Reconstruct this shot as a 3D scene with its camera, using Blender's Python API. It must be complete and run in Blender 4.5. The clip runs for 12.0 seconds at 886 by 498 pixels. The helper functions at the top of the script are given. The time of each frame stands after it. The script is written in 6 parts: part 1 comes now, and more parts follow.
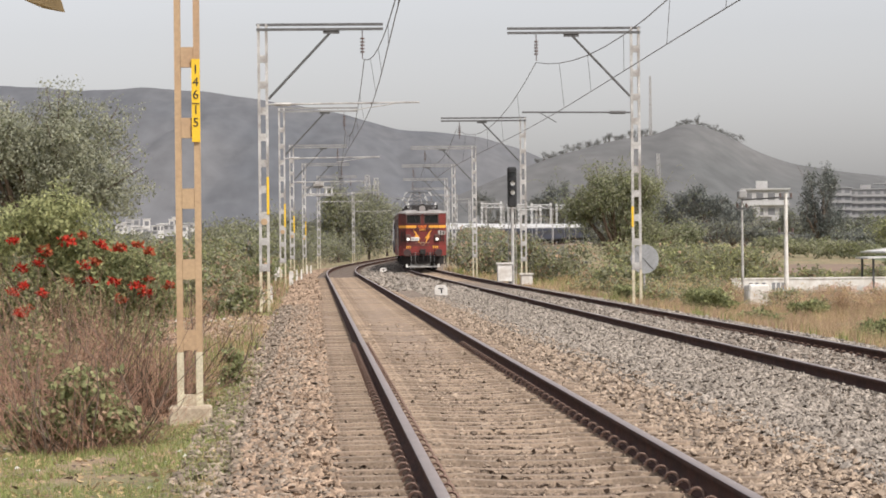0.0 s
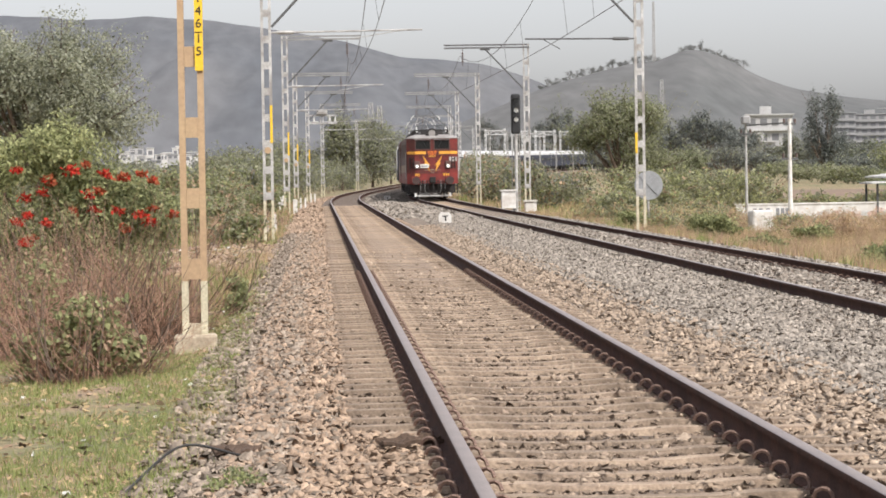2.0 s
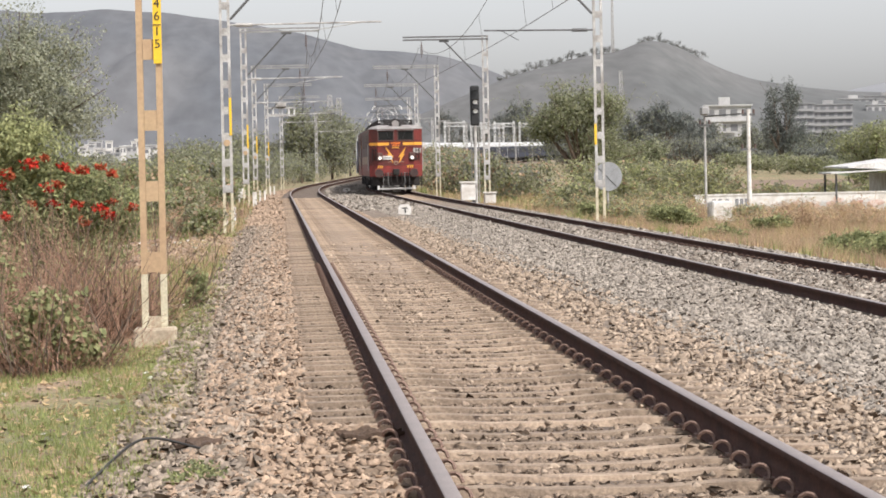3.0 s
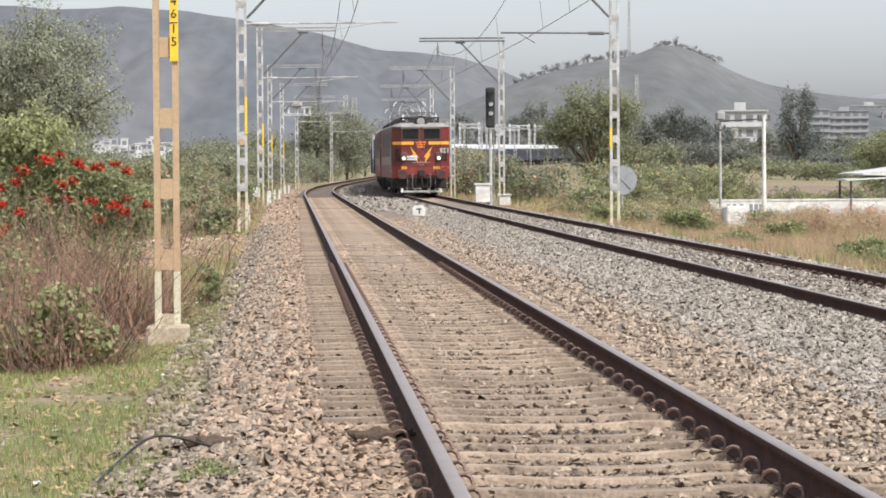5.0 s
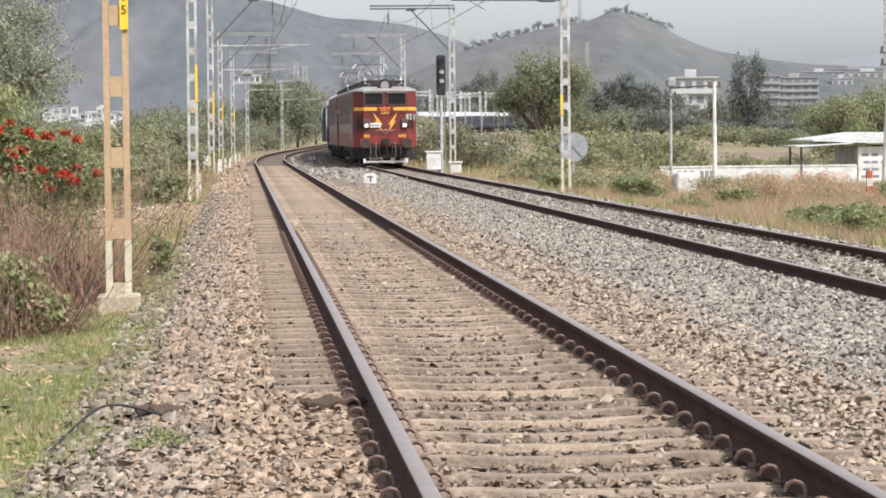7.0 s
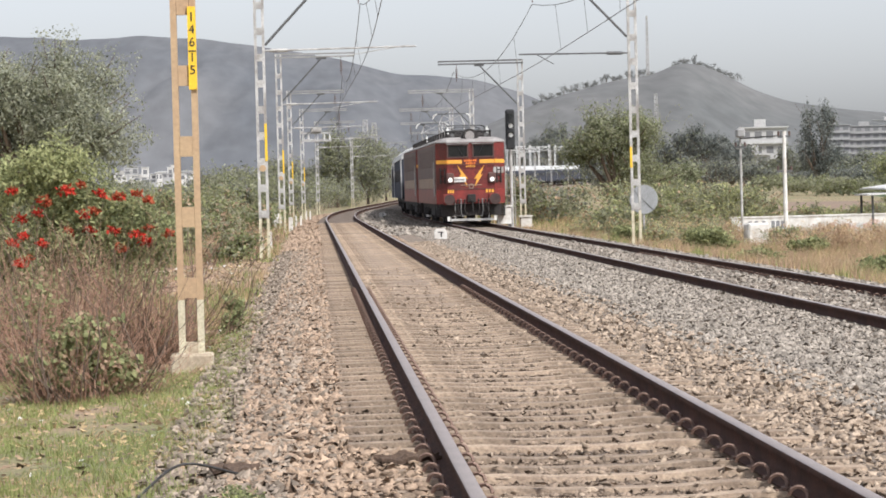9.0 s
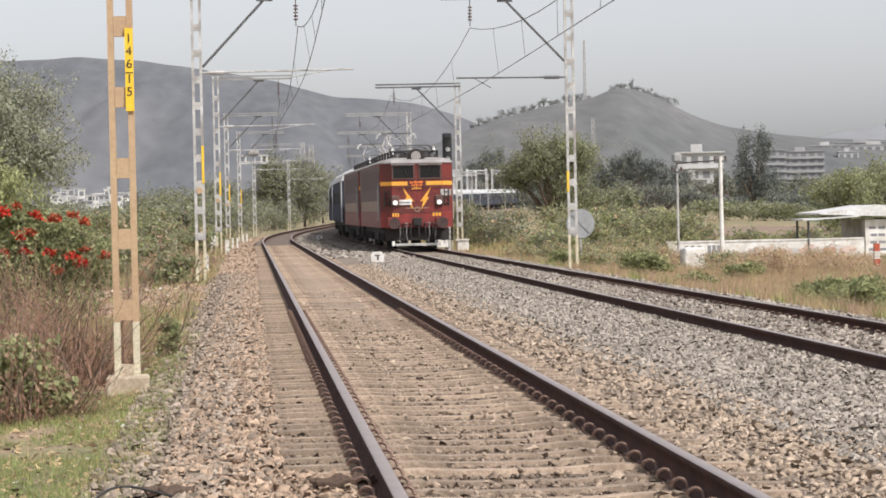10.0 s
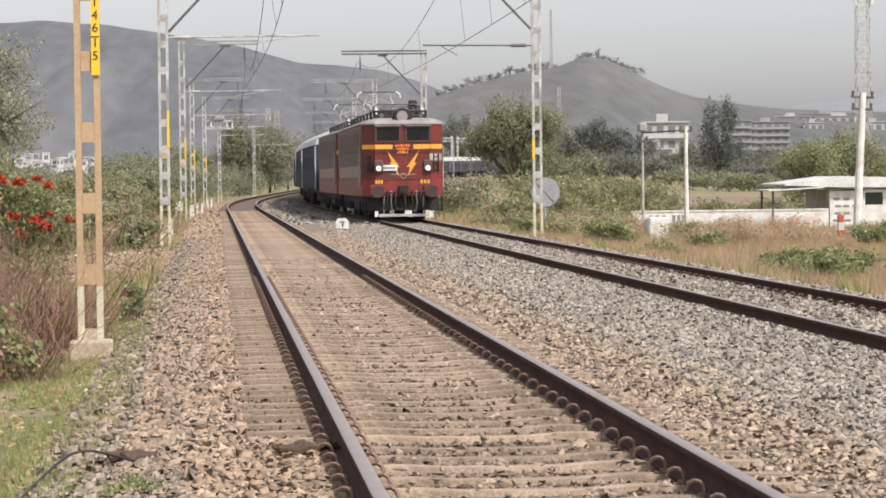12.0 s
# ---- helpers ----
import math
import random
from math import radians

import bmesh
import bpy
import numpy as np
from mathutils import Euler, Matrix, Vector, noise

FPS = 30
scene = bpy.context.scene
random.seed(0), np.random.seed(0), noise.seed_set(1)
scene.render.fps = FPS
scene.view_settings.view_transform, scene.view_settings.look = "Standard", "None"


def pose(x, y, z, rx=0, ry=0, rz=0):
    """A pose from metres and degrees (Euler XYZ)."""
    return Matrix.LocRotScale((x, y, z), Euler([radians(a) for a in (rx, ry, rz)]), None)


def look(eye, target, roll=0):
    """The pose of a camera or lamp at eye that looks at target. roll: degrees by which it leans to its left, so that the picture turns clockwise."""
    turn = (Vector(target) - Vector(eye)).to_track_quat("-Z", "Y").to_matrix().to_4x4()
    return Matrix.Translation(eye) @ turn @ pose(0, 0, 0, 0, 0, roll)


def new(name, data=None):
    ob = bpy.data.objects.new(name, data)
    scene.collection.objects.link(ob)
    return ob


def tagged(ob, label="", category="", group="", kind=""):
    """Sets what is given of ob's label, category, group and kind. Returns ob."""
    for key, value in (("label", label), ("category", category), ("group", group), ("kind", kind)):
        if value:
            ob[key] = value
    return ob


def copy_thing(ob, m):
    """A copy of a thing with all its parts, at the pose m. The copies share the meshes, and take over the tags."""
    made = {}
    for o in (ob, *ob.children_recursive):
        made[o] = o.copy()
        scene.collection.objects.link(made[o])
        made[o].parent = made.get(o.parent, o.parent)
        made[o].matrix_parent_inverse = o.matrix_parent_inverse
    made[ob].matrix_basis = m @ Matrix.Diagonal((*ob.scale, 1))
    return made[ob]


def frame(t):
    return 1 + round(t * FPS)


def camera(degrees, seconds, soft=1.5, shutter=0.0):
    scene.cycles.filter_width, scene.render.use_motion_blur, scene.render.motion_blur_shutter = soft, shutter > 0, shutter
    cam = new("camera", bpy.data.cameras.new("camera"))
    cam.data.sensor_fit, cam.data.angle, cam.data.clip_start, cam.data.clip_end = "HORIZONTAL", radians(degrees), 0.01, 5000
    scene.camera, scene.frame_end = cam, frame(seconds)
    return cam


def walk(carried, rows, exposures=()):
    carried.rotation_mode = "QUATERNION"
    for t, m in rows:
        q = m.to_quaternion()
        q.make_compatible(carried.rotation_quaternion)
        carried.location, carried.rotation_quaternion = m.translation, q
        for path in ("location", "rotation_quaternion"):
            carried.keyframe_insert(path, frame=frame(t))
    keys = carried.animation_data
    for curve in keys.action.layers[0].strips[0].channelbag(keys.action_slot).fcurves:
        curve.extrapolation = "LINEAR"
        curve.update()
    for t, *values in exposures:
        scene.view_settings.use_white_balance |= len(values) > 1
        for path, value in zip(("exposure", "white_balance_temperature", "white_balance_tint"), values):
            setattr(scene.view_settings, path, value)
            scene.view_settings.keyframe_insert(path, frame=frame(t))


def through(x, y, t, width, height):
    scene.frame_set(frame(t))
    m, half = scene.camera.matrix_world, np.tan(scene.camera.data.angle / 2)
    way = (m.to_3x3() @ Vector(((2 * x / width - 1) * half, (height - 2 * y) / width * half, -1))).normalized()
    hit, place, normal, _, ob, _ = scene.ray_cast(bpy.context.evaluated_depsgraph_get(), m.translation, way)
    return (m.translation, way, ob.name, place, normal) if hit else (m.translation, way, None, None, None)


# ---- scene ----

# ---- camera: hand-held on one spot, turning a little ----
EYE = (0.0, 0.0, 1.36)
def aim(yaw, pitch, roll):
    a, b = radians(yaw), radians(pitch)
    d = Vector((math.sin(a) * math.cos(b), math.cos(a) * math.cos(b), math.sin(b)))
    return look(EYE, Vector(EYE) + 100 * d, roll)
cam = camera(17.15, 12.0, soft=1.75)
walk(cam, [
    (0, aim(2.523, -0.028, -0.59)),
    (0.5, aim(2.901, -0.344, -0.40)),
    (1, aim(2.953, -0.378, -0.30)),
    (1.5, aim(2.718, -1.324, -0.82)),
    (2, aim(2.425, -1.441, -0.93)),
    (2.5, aim(2.536, -1.438, -1.26)),
    (3, aim(3.207, -1.613, -1.15)),
    (3.2, aim(2.645, -1.507, -0.80)),
    (4.8, aim(3.038, -1.514, -0.46)),
    (5, aim(2.941, -1.582, -0.39)),
    (5.5, aim(2.848, -1.465, -1.02)),
    (6, aim(2.881, -1.968, -0.98)),
    (6.5, aim(3.899, -2.230, -0.58)),
    (8.3, aim(3.268, -1.814, -0.72)),
    (8.5, aim(2.834, -1.628, -0.94)),
    (9, aim(2.513, -1.127, -1.53)),
    (9.5, aim(2.470, -1.210, -1.43)),
    (10, aim(3.758, -0.703, -1.24)),
    (10.2, aim(4.710, -0.407, -0.43)),
    (10.5, aim(4.624, -0.115, -0.50)),
    (11, aim(3.926, -1.052, -1.09)),
    (11.5, aim(4.007, -1.306, -1.04)),
    (12, aim(4.436, -1.350, -0.70)),
], exposures=[(0, 0.17, 6650, 11), (1.0, 0.14, 6680, 11), (1.5, 0.24, 6550, 10), (2.0, 0.35, 6500, 10), (3.2, 0.39, 6500, 10), (4.8, 0.40, 6250, 8), (6.7, 0.45, 6200, 8), (8.3, 0.45, 6280, 8), (9.0, 0.38, 6280, 9), (9.5, 0.36, 6300, 9), (10.0, 0.28, 6450, 10), (10.5, 0.20, 6500, 10), (11.0, 0.15, 6560, 10), (11.5, 0.25, 6560, 10), (12.0, 0.31, 6560, 10)])

# ---- world and light: hazy bright daylight ----
world = bpy.data.worlds.new("sky")
scene.world = world
world.use_nodes = True
nt = world.node_tree
sky = nt.nodes.new("ShaderNodeTexSky")
sky.sky_type = "NISHITA"
sky.sun_disc = False
SUN_EL, SUN_AZ = 50.0, 142.0      # azimuth clockwise from +y
sky.sun_elevation, sky.sun_rotation = radians(SUN_EL), radians(SUN_AZ)
sky.air_density, sky.dust_density, sky.ozone_density = 1.0, 2.0, 1.0
bg = nt.nodes["Background"]
bg.inputs["Strength"].default_value = 0.15
hsv = nt.nodes.new("ShaderNodeHueSaturation")
hsv.inputs["Saturation"].default_value = 0.25
nt.links.new(sky.outputs[0], hsv.inputs["Color"])
haze = nt.nodes.new("ShaderNodeMixRGB")
haze.blend_type, haze.inputs["Fac"].default_value, haze.inputs["Color2"].default_value = "MULTIPLY", 1.0, (0.93, 0.925, 0.965, 1)
nt.links.new(hsv.outputs[0], haze.inputs["Color1"])
nt.links.new(haze.outputs[0], bg.inputs["Color"])
sun = new("sun", bpy.data.lights.new("sun", "SUN"))
sun.data.energy, sun.data.angle, sun.data.color = 3.7, radians(6), (1.0, 0.955, 0.90)
a, e = radians(SUN_AZ), radians(SUN_EL)
sun.matrix_world = look((math.sin(a) * math.cos(e) * 100, math.cos(a) * math.cos(e) * 100, math.sin(e) * 100), (0, 0, 0))

# ---- materials ----
def mat(name, color, rough=0.8, vary=0.25, scale=6.0, fine=60.0, bump=0.15, metal=0.0, tint=None, island=0.0, obj=0.0, dist=0.02, spec=0.5, stretch=None):
    """Procedural surface: base colour, coarse stains towards tint, fine grain, bump."""
    m = bpy.data.materials.new(name)
    m.use_nodes = True
    n, l = m.node_tree.nodes, m.node_tree.links
    b = n["Principled BSDF"]
    b.inputs["Roughness"].default_value, b.inputs["Metallic"].default_value = rough, metal
    b.inputs["Specular IOR Level"].default_value = spec
    tc = n.new("ShaderNodeTexCoord")
    n1, n2 = n.new("ShaderNodeTexNoise"), n.new("ShaderNodeTexNoise")
    n1.inputs["Scale"].default_value, n1.inputs["Detail"].default_value = scale, 5
    n2.inputs["Scale"].default_value, n2.inputs["Detail"].default_value = fine, 3
    where = tc.outputs["Object"]
    if stretch:
        mp = n.new("ShaderNodeMapping")
        mp.inputs["Scale"].default_value = stretch
        l.new(where, mp.inputs["Vector"])
        where = mp.outputs["Vector"]
    for q in (n1, n2):
        l.new(where, q.inputs["Vector"])
    dark = tuple(c * (1 - vary) for c in color)
    light = tuple(min(1, c * (1 + vary)) for c in color)
    tint = tint or dark
    ramp = n.new("ShaderNodeValToRGB")
    ramp.color_ramp.elements[0].position, ramp.color_ramp.elements[1].position = 0.35, 0.65
    ramp.color_ramp.elements[0].color, ramp.color_ramp.elements[1].color = (*tint, 1), (*color, 1)
    l.new(n1.outputs["Fac"], ramp.inputs["Fac"])
    r2 = n.new("ShaderNodeValToRGB")
    r2.color_ramp.elements[0].position, r2.color_ramp.elements[1].position = 0.3, 0.7
    r2.color_ramp.elements[0].color, r2.color_ramp.elements[1].color = (1 - vary, 1 - vary, 1 - vary, 1), (1 + vary, 1 + vary, 1 + vary, 1)
    l.new(n2.outputs["Fac"], r2.inputs["Fac"])
    mx = n.new("ShaderNodeMixRGB")
    mx.blend_type, mx.inputs["Fac"].default_value = "MULTIPLY", 1.0
    l.new(ramp.outputs["Color"], mx.inputs["Color1"])
    l.new(r2.outputs["Color"], mx.inputs["Color2"])
    out = mx.outputs["Color"]
    if island or obj:
        src = n.new("ShaderNodeNewGeometry").outputs["Random Per Island"] if island else n.new("ShaderNodeObjectInfo").outputs["Random"]
        k = island or obj
        mr = n.new("ShaderNodeMapRange")
        mr.inputs["To Min"].default_value, mr.inputs["To Max"].default_value = 1 - k, 1 + k
        l.new(src, mr.inputs["Value"])
        m2 = n.new("ShaderNodeMixRGB")
        m2.blend_type, m2.inputs["Fac"].default_value = "MULTIPLY", 1.0
        l.new(out, m2.inputs["Color1"])
        l.new(mr.outputs["Result"], m2.inputs["Color2"])
        out = m2.outputs["Color"]
    l.new(out, b.inputs["Base Color"])
    if bump:
        bp = n.new("ShaderNodeBump")
        bp.inputs["Strength"].default_value, bp.inputs["Distance"].default_value = bump, dist
        l.new(n2.outputs["Fac"], bp.inputs["Height"])
        l.new(bp.outputs["Normal"], b.inputs["Normal"])
    return m


def leaf_mat(name, color, vary=0.5, through=0.48, rough=0.8):
    m = mat(name, color, rough, 0.15, 0.9, 40.0, 0.0, island=vary * 0.7, spec=0.08)
    n, l = m.node_tree.nodes, m.node_tree.links
    b = n["Principled BSDF"]
    tr = n.new("ShaderNodeBsdfTranslucent")
    mix = n.new("ShaderNodeMixShader")
    mix.inputs["Fac"].default_value = through
    l.new(b.inputs["Base Color"].links[0].from_socket, tr.inputs["Color"])
    l.new(b.outputs[0], mix.inputs[1])
    l.new(tr.outputs[0], mix.inputs[2])
    l.new(mix.outputs[0], n["Material Output"].inputs["Surface"])
    return m


def glow_mat(name, color, strength):
    m = mat(name, color, 0.3, 0.02, bump=0)
    b = m.node_tree.nodes["Principled BSDF"]
    b.inputs["Emission Color"].default_value, b.inputs["Emission Strength"].default_value = (*color, 1), strength
    return m


RAIL_TOP = mat("worn_rail_head", (0.36, 0.30, 0.275), 0.45, 0.15, 3, 80, 0.05, 0.45)
RAIL = mat("rusty_rail_steel", (0.085, 0.042, 0.031), 0.85, 0.3, 4, 70, 0.2, 0.0, (0.055, 0.029, 0.023), spec=0.15)
CLIP = mat("rusty_clip_steel", (0.24, 0.155, 0.12), 0.7, 0.3, 10, 90, 0.2, 0.2)
SLEEPER = mat("dusty_concrete_sleeper", (0.372, 0.284, 0.207), 0.95, 0.25, 4, 50, 0.4, tint=(0.225, 0.167, 0.122), obj=0.22)
BALLAST = mat("ballast_bed", (0.25, 0.195, 0.15), 0.95, 0.35, 1.2, 28, 0.8, tint=(0.19, 0.15, 0.115), dist=0.06)
STONE_GREY = mat("grey_ballast_stone", (0.325, 0.286, 0.243), 1.0, 0.25, 8, 60, 0.3, tint=(0.27, 0.236, 0.20), island=0.38, spec=0.2)
STONE_TAN = mat("dusty_tan_ballast_stone", (0.40, 0.293, 0.212), 1.0, 0.2, 8, 60, 0.3, tint=(0.305, 0.222, 0.16), island=0.28, spec=0.2)
STONE_DIRT = mat("grimy_brown_stone", (0.28, 0.214, 0.162), 1.0, 0.2, 8, 60, 0.3, tint=(0.20, 0.153, 0.116), island=0.4, spec=0.1)
STONE_BROWN = mat("brown_grey_ballast_stone", (0.305, 0.247, 0.195), 1.0, 0.2, 8, 60, 0.3, tint=(0.245, 0.20, 0.158), island=0.5, spec=0.2)
STONE_BEIGE = mat("pale_beige_ballast_stone", (0.385, 0.303, 0.23), 1.0, 0.2, 8, 60, 0.3, tint=(0.325, 0.253, 0.19), island=0.3, spec=0.2)
STEEL_GREY = mat("galvanised_steel", (0.56, 0.55, 0.53), 0.6, 0.2, 2, 30, 0.1, 0.25, (0.28, 0.26, 0.24))
STEEL_DARK = mat("dull_boom_steel", (0.14, 0.14, 0.14), 0.7, 0.25, 3, 40, 0.1, 0.3)
# boom steel of the farther masts, their sunlit look put into the colour
STEEL_LIT = mat("sunlit_grey_boom_steel", (0.30, 0.295, 0.285), 0.65, 0.25, 2, 30, 0.1, 0.2)
STEEL_TAN = mat("tan_painted_mast_steel", (0.46, 0.325, 0.19), 0.7, 0.1, 2, 30, 0.05, 0.0, (0.40, 0.265, 0.16))
STEEL_PALE = mat("cream_paint_on_steel", (0.62, 0.57, 0.42), 0.7, 0.2, 3, 40, 0.15, 0.0, (0.42, 0.36, 0.25))
YELLOW = mat("yellow_sign_paint", (0.82, 0.52, 0.03), 0.6, 0.1, 6, 40, 0.05)
BLACK = mat("black_paint", (0.02, 0.02, 0.021), 0.6, 0.2, 6, 40, 0.05)
WHITE = mat("weathered_whitewash", (0.72, 0.71, 0.68), 0.8, 0.1, 2.5, 30, 0.2, tint=(0.52, 0.48, 0.43))
CONCRETE = mat("cream_concrete", (0.52, 0.45, 0.33), 0.85, 0.2, 4, 40, 0.3, tint=(0.36, 0.29, 0.21))
WIRE = mat("overhead_wire_copper", (0.10, 0.09, 0.085), 0.6, 0.1, 6, 40, 0.0, 0.5)
CERAMIC = mat("brown_glazed_insulator", (0.11, 0.07, 0.06), 0.3, 0.1, 6, 40, 0.0)
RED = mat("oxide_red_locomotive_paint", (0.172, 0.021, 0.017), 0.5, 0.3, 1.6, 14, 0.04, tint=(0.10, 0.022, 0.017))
# browner and less saturated than RED
RED_SIDE = mat("dull_maroon_side_paint", (0.11, 0.056, 0.046), 0.6, 0.2, 1.0, 18, 0.05, tint=(0.075, 0.037, 0.032))
RED_LOW = mat("bright_red_buffer_paint", (0.235, 0.03, 0.024), 0.5, 0.25, 1.5, 22, 0.05, tint=(0.13, 0.022, 0.018))
TAN_BAND = mat("dusty_tan_band_paint", (0.36, 0.26, 0.19), 0.7, 0.2, 1.2, 20, 0.05)
BOLT_YELLOW = mat("yellow_livery_paint", (0.80, 0.37, 0.05), 0.5, 0.1, 3, 30, 0.0)
ORANGE = mat("orange_livery_paint", (0.85, 0.22, 0.03), 0.5, 0.1, 3, 30, 0.0)
ROOF_GREY = mat("pale_grey_roof_paint", (0.31, 0.292, 0.278), 0.7, 0.25, 1.2, 20, 0.1, tint=(0.24, 0.22, 0.21))
COACH_ROOF = mat("dusty_silver_coach_roof", (0.62, 0.62, 0.61), 0.55, 0.15, 0.8, 12, 0.1, 0.15, (0.48, 0.47, 0.46))
BLUE = mat("dark_blue_coach_paint", (0.055, 0.062, 0.088), 0.85, 0.2, 0.8, 14, 0.05, tint=(0.045, 0.048, 0.062), spec=0.2)
UNDER = mat("grimy_underframe_steel", (0.035, 0.03, 0.028), 0.8, 0.3, 2, 25, 0.2, 0.2)
GLASS = mat("dark_cab_glass", (0.03, 0.035, 0.035), 0.12, 0.05, 2, 10, 0.0)
LAMP = glow_mat("lit_marker_lamp", (0.9, 0.88, 0.82), 0.35)
SIGNAL_LENS = mat("pale_signal_lens", (0.8, 0.8, 0.77), 0.25, 0.05, 2, 10, 0.0)
GRASS = leaf_mat("green_grass_blade", (0.29, 0.325, 0.125), 0.45, 0.3)
DRY = leaf_mat("dry_straw_blade", (0.52, 0.39, 0.22), 0.4, 0.25, 0.7)
DRY_RED = leaf_mat("russet_dry_grass", (0.46, 0.325, 0.225), 0.3, 0.3, 0.7)
LEAF = leaf_mat("shrub_leaf", (0.29, 0.31, 0.155), 0.55)
LEAF_BRIGHT = leaf_mat("bright_young_leaf", (0.43, 0.44, 0.225), 0.45)
LEAF_DARK = leaf_mat("dull_dark_leaf", (0.20, 0.22, 0.125), 0.5)
# LEAF_FAR, LEAF_HAZE, LEAF_BELT and LEAF_RIDGE carry distance haze in their base colour
LEAF_FAR = leaf_mat("haze_paled_far_leaf", (0.335, 0.335, 0.23), 0.4)
LEAF_HAZE = leaf_mat("haze_greyed_far_leaf", (0.27, 0.275, 0.245), 0.3)
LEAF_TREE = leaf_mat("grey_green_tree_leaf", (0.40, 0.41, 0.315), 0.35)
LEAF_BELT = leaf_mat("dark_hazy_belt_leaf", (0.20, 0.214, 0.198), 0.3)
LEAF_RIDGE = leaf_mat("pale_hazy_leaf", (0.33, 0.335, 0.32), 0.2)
PETAL = leaf_mat("scarlet_petal", (0.50, 0.045, 0.03), 0.25, 0.2)
PETAL_OLD = leaf_mat("faded_orange_petal", (0.42, 0.12, 0.06), 0.25, 0.2)
PALE_TWIG = mat("pale_bare_twig", (0.40, 0.36, 0.25), 0.9, 0.25, 6, 50, 0.2)
BARK = mat("grey_brown_bark", (0.16, 0.115, 0.085), 0.9, 0.3, 6, 50, 0.4)
TWIG = mat("dry_reddish_twig", (0.37, 0.22, 0.15), 0.9, 0.3, 6, 50, 0.2)
HILL = mat("scrub_covered_hillside", (0.128, 0.129, 0.134), 1.0, 0.16, 0.0095, 0.08, 0.0, tint=(0.095, 0.101, 0.112), stretch=(1.0, 0.14, 0.8))
HILL_NEAR = mat("dry_scrub_hillside", (0.134, 0.132, 0.128), 1.0, 0.18, 0.013, 0.12, 0.0, tint=(0.101, 0.104, 0.102), stretch=(1.0, 0.14, 0.8))
# haze of distance is put into this pale bluish base colour
HILL_FAR = mat("haze_paled_hillside", (0.24, 0.245, 0.255), 1.0, 0.05, 0.004, 0.03, 0.0)
PLASTER = mat("white_building_plaster", (0.46, 0.455, 0.445), 0.9, 0.1, 0.2, 2, 0.0, tint=(0.38, 0.37, 0.36))
PLASTER_GREY = mat("grey_unfinished_concrete", (0.31, 0.305, 0.30), 0.9, 0.1, 0.2, 2, 0.0)
WINDOW_FAR = mat("shadowed_window_opening", (0.17, 0.17, 0.175), 0.4, 0.1, 1, 5, 0.0)
SHEET = mat("pale_roofing_sheet", (0.66, 0.66, 0.65), 0.6, 0.15, 1.0, 12, 0.1, 0.1, (0.5, 0.48, 0.45))
PORCELAIN = mat("pale_porcelain", (0.62, 0.61, 0.58), 0.35, 0.1, 6, 40, 0.0)
RUBBER = mat("black_cable_sheath", (0.03, 0.028, 0.026), 0.6, 0.2, 20, 80, 0.1)
RAG = mat("dirty_brown_cloth", (0.10, 0.065, 0.045), 0.95, 0.3, 10, 80, 0.3)
BRICK_RED = mat("red_painted_concrete", (0.42, 0.09, 0.05), 0.8, 0.2, 8, 50, 0.2)
FADED_TEXT = mat("faded_grey_lettering_paint", (0.24, 0.24, 0.25), 0.8, 0.2, 8, 50, 0.0)

# ground: grass, dry earth and ballast blend over one sheet
def ground_mat():
    m = bpy.data.materials.new("mixed_grassy_earth")
    m.use_nodes = True
    n, l = m.node_tree.nodes, m.node_tree.links
    b = n["Principled BSDF"]
    b.inputs["Roughness"].default_value = 1.0
    tc = n.new("ShaderNodeTexCoord")
    def noise_at(sc, det=5):
        q = n.new("ShaderNodeTexNoise")
        q.inputs["Scale"].default_value, q.inputs["Detail"].default_value = sc, det
        l.new(tc.outputs["Object"], q.inputs["Vector"])
        return q.outputs["Fac"]
    def ramp(fac, *stops):
        r = n.new("ShaderNodeValToRGB")
        els = r.color_ramp.elements
        while len(els) < len(stops):
            els.new(0.5)
        for el, (p, c) in zip(els, stops):
            el.position, el.color = p, (*c, 1)
        l.new(fac, r.inputs["Fac"])
        return r.outputs["Color"]
    base = ramp(noise_at(0.55), (0.3, (0.145, 0.155, 0.065)), (0.46, (0.225, 0.20, 0.105)), (0.6, (0.30, 0.22, 0.135)), (0.8, (0.34, 0.245, 0.165)))
    fine = ramp(noise_at(18, 3), (0.3, (0.6, 0.6, 0.6)), (0.7, (1.3, 1.3, 1.3)))
    mx = n.new("ShaderNodeMixRGB")
    mx.blend_type, mx.inputs["Fac"].default_value = "MULTIPLY", 1.0
    l.new(base, mx.inputs["Color1"])
    l.new(fine, mx.inputs["Color2"])
    l.new(mx.outputs["Color"], b.inputs["Base Color"])
    bp = n.new("ShaderNodeBump")
    bp.inputs["Strength"].default_value, bp.inputs["Distance"].default_value = 0.5, 0.06
    l.new(noise_at(25, 3), bp.inputs["Height"])
    l.new(bp.outputs["Normal"], b.inputs["Normal"])
    return m
GROUND = ground_mat()
FIELD_GREEN = mat("green_crop_field", (0.13, 0.165, 0.075), 1.0, 0.2, 0.1, 3, 0.0, tint=(0.10, 0.125, 0.065))
FIELD_SOIL = mat("brown_ploughed_soil", (0.24, 0.165, 0.115), 1.0, 0.2, 0.1, 3, 0.0, tint=(0.19, 0.135, 0.10))

TRACK_BED = mat("grimy_brown_track_bed", (0.17, 0.128, 0.096), 1.0, 0.35, 1.5, 30, 0.8, tint=(0.125, 0.098, 0.08), dist=0.05)
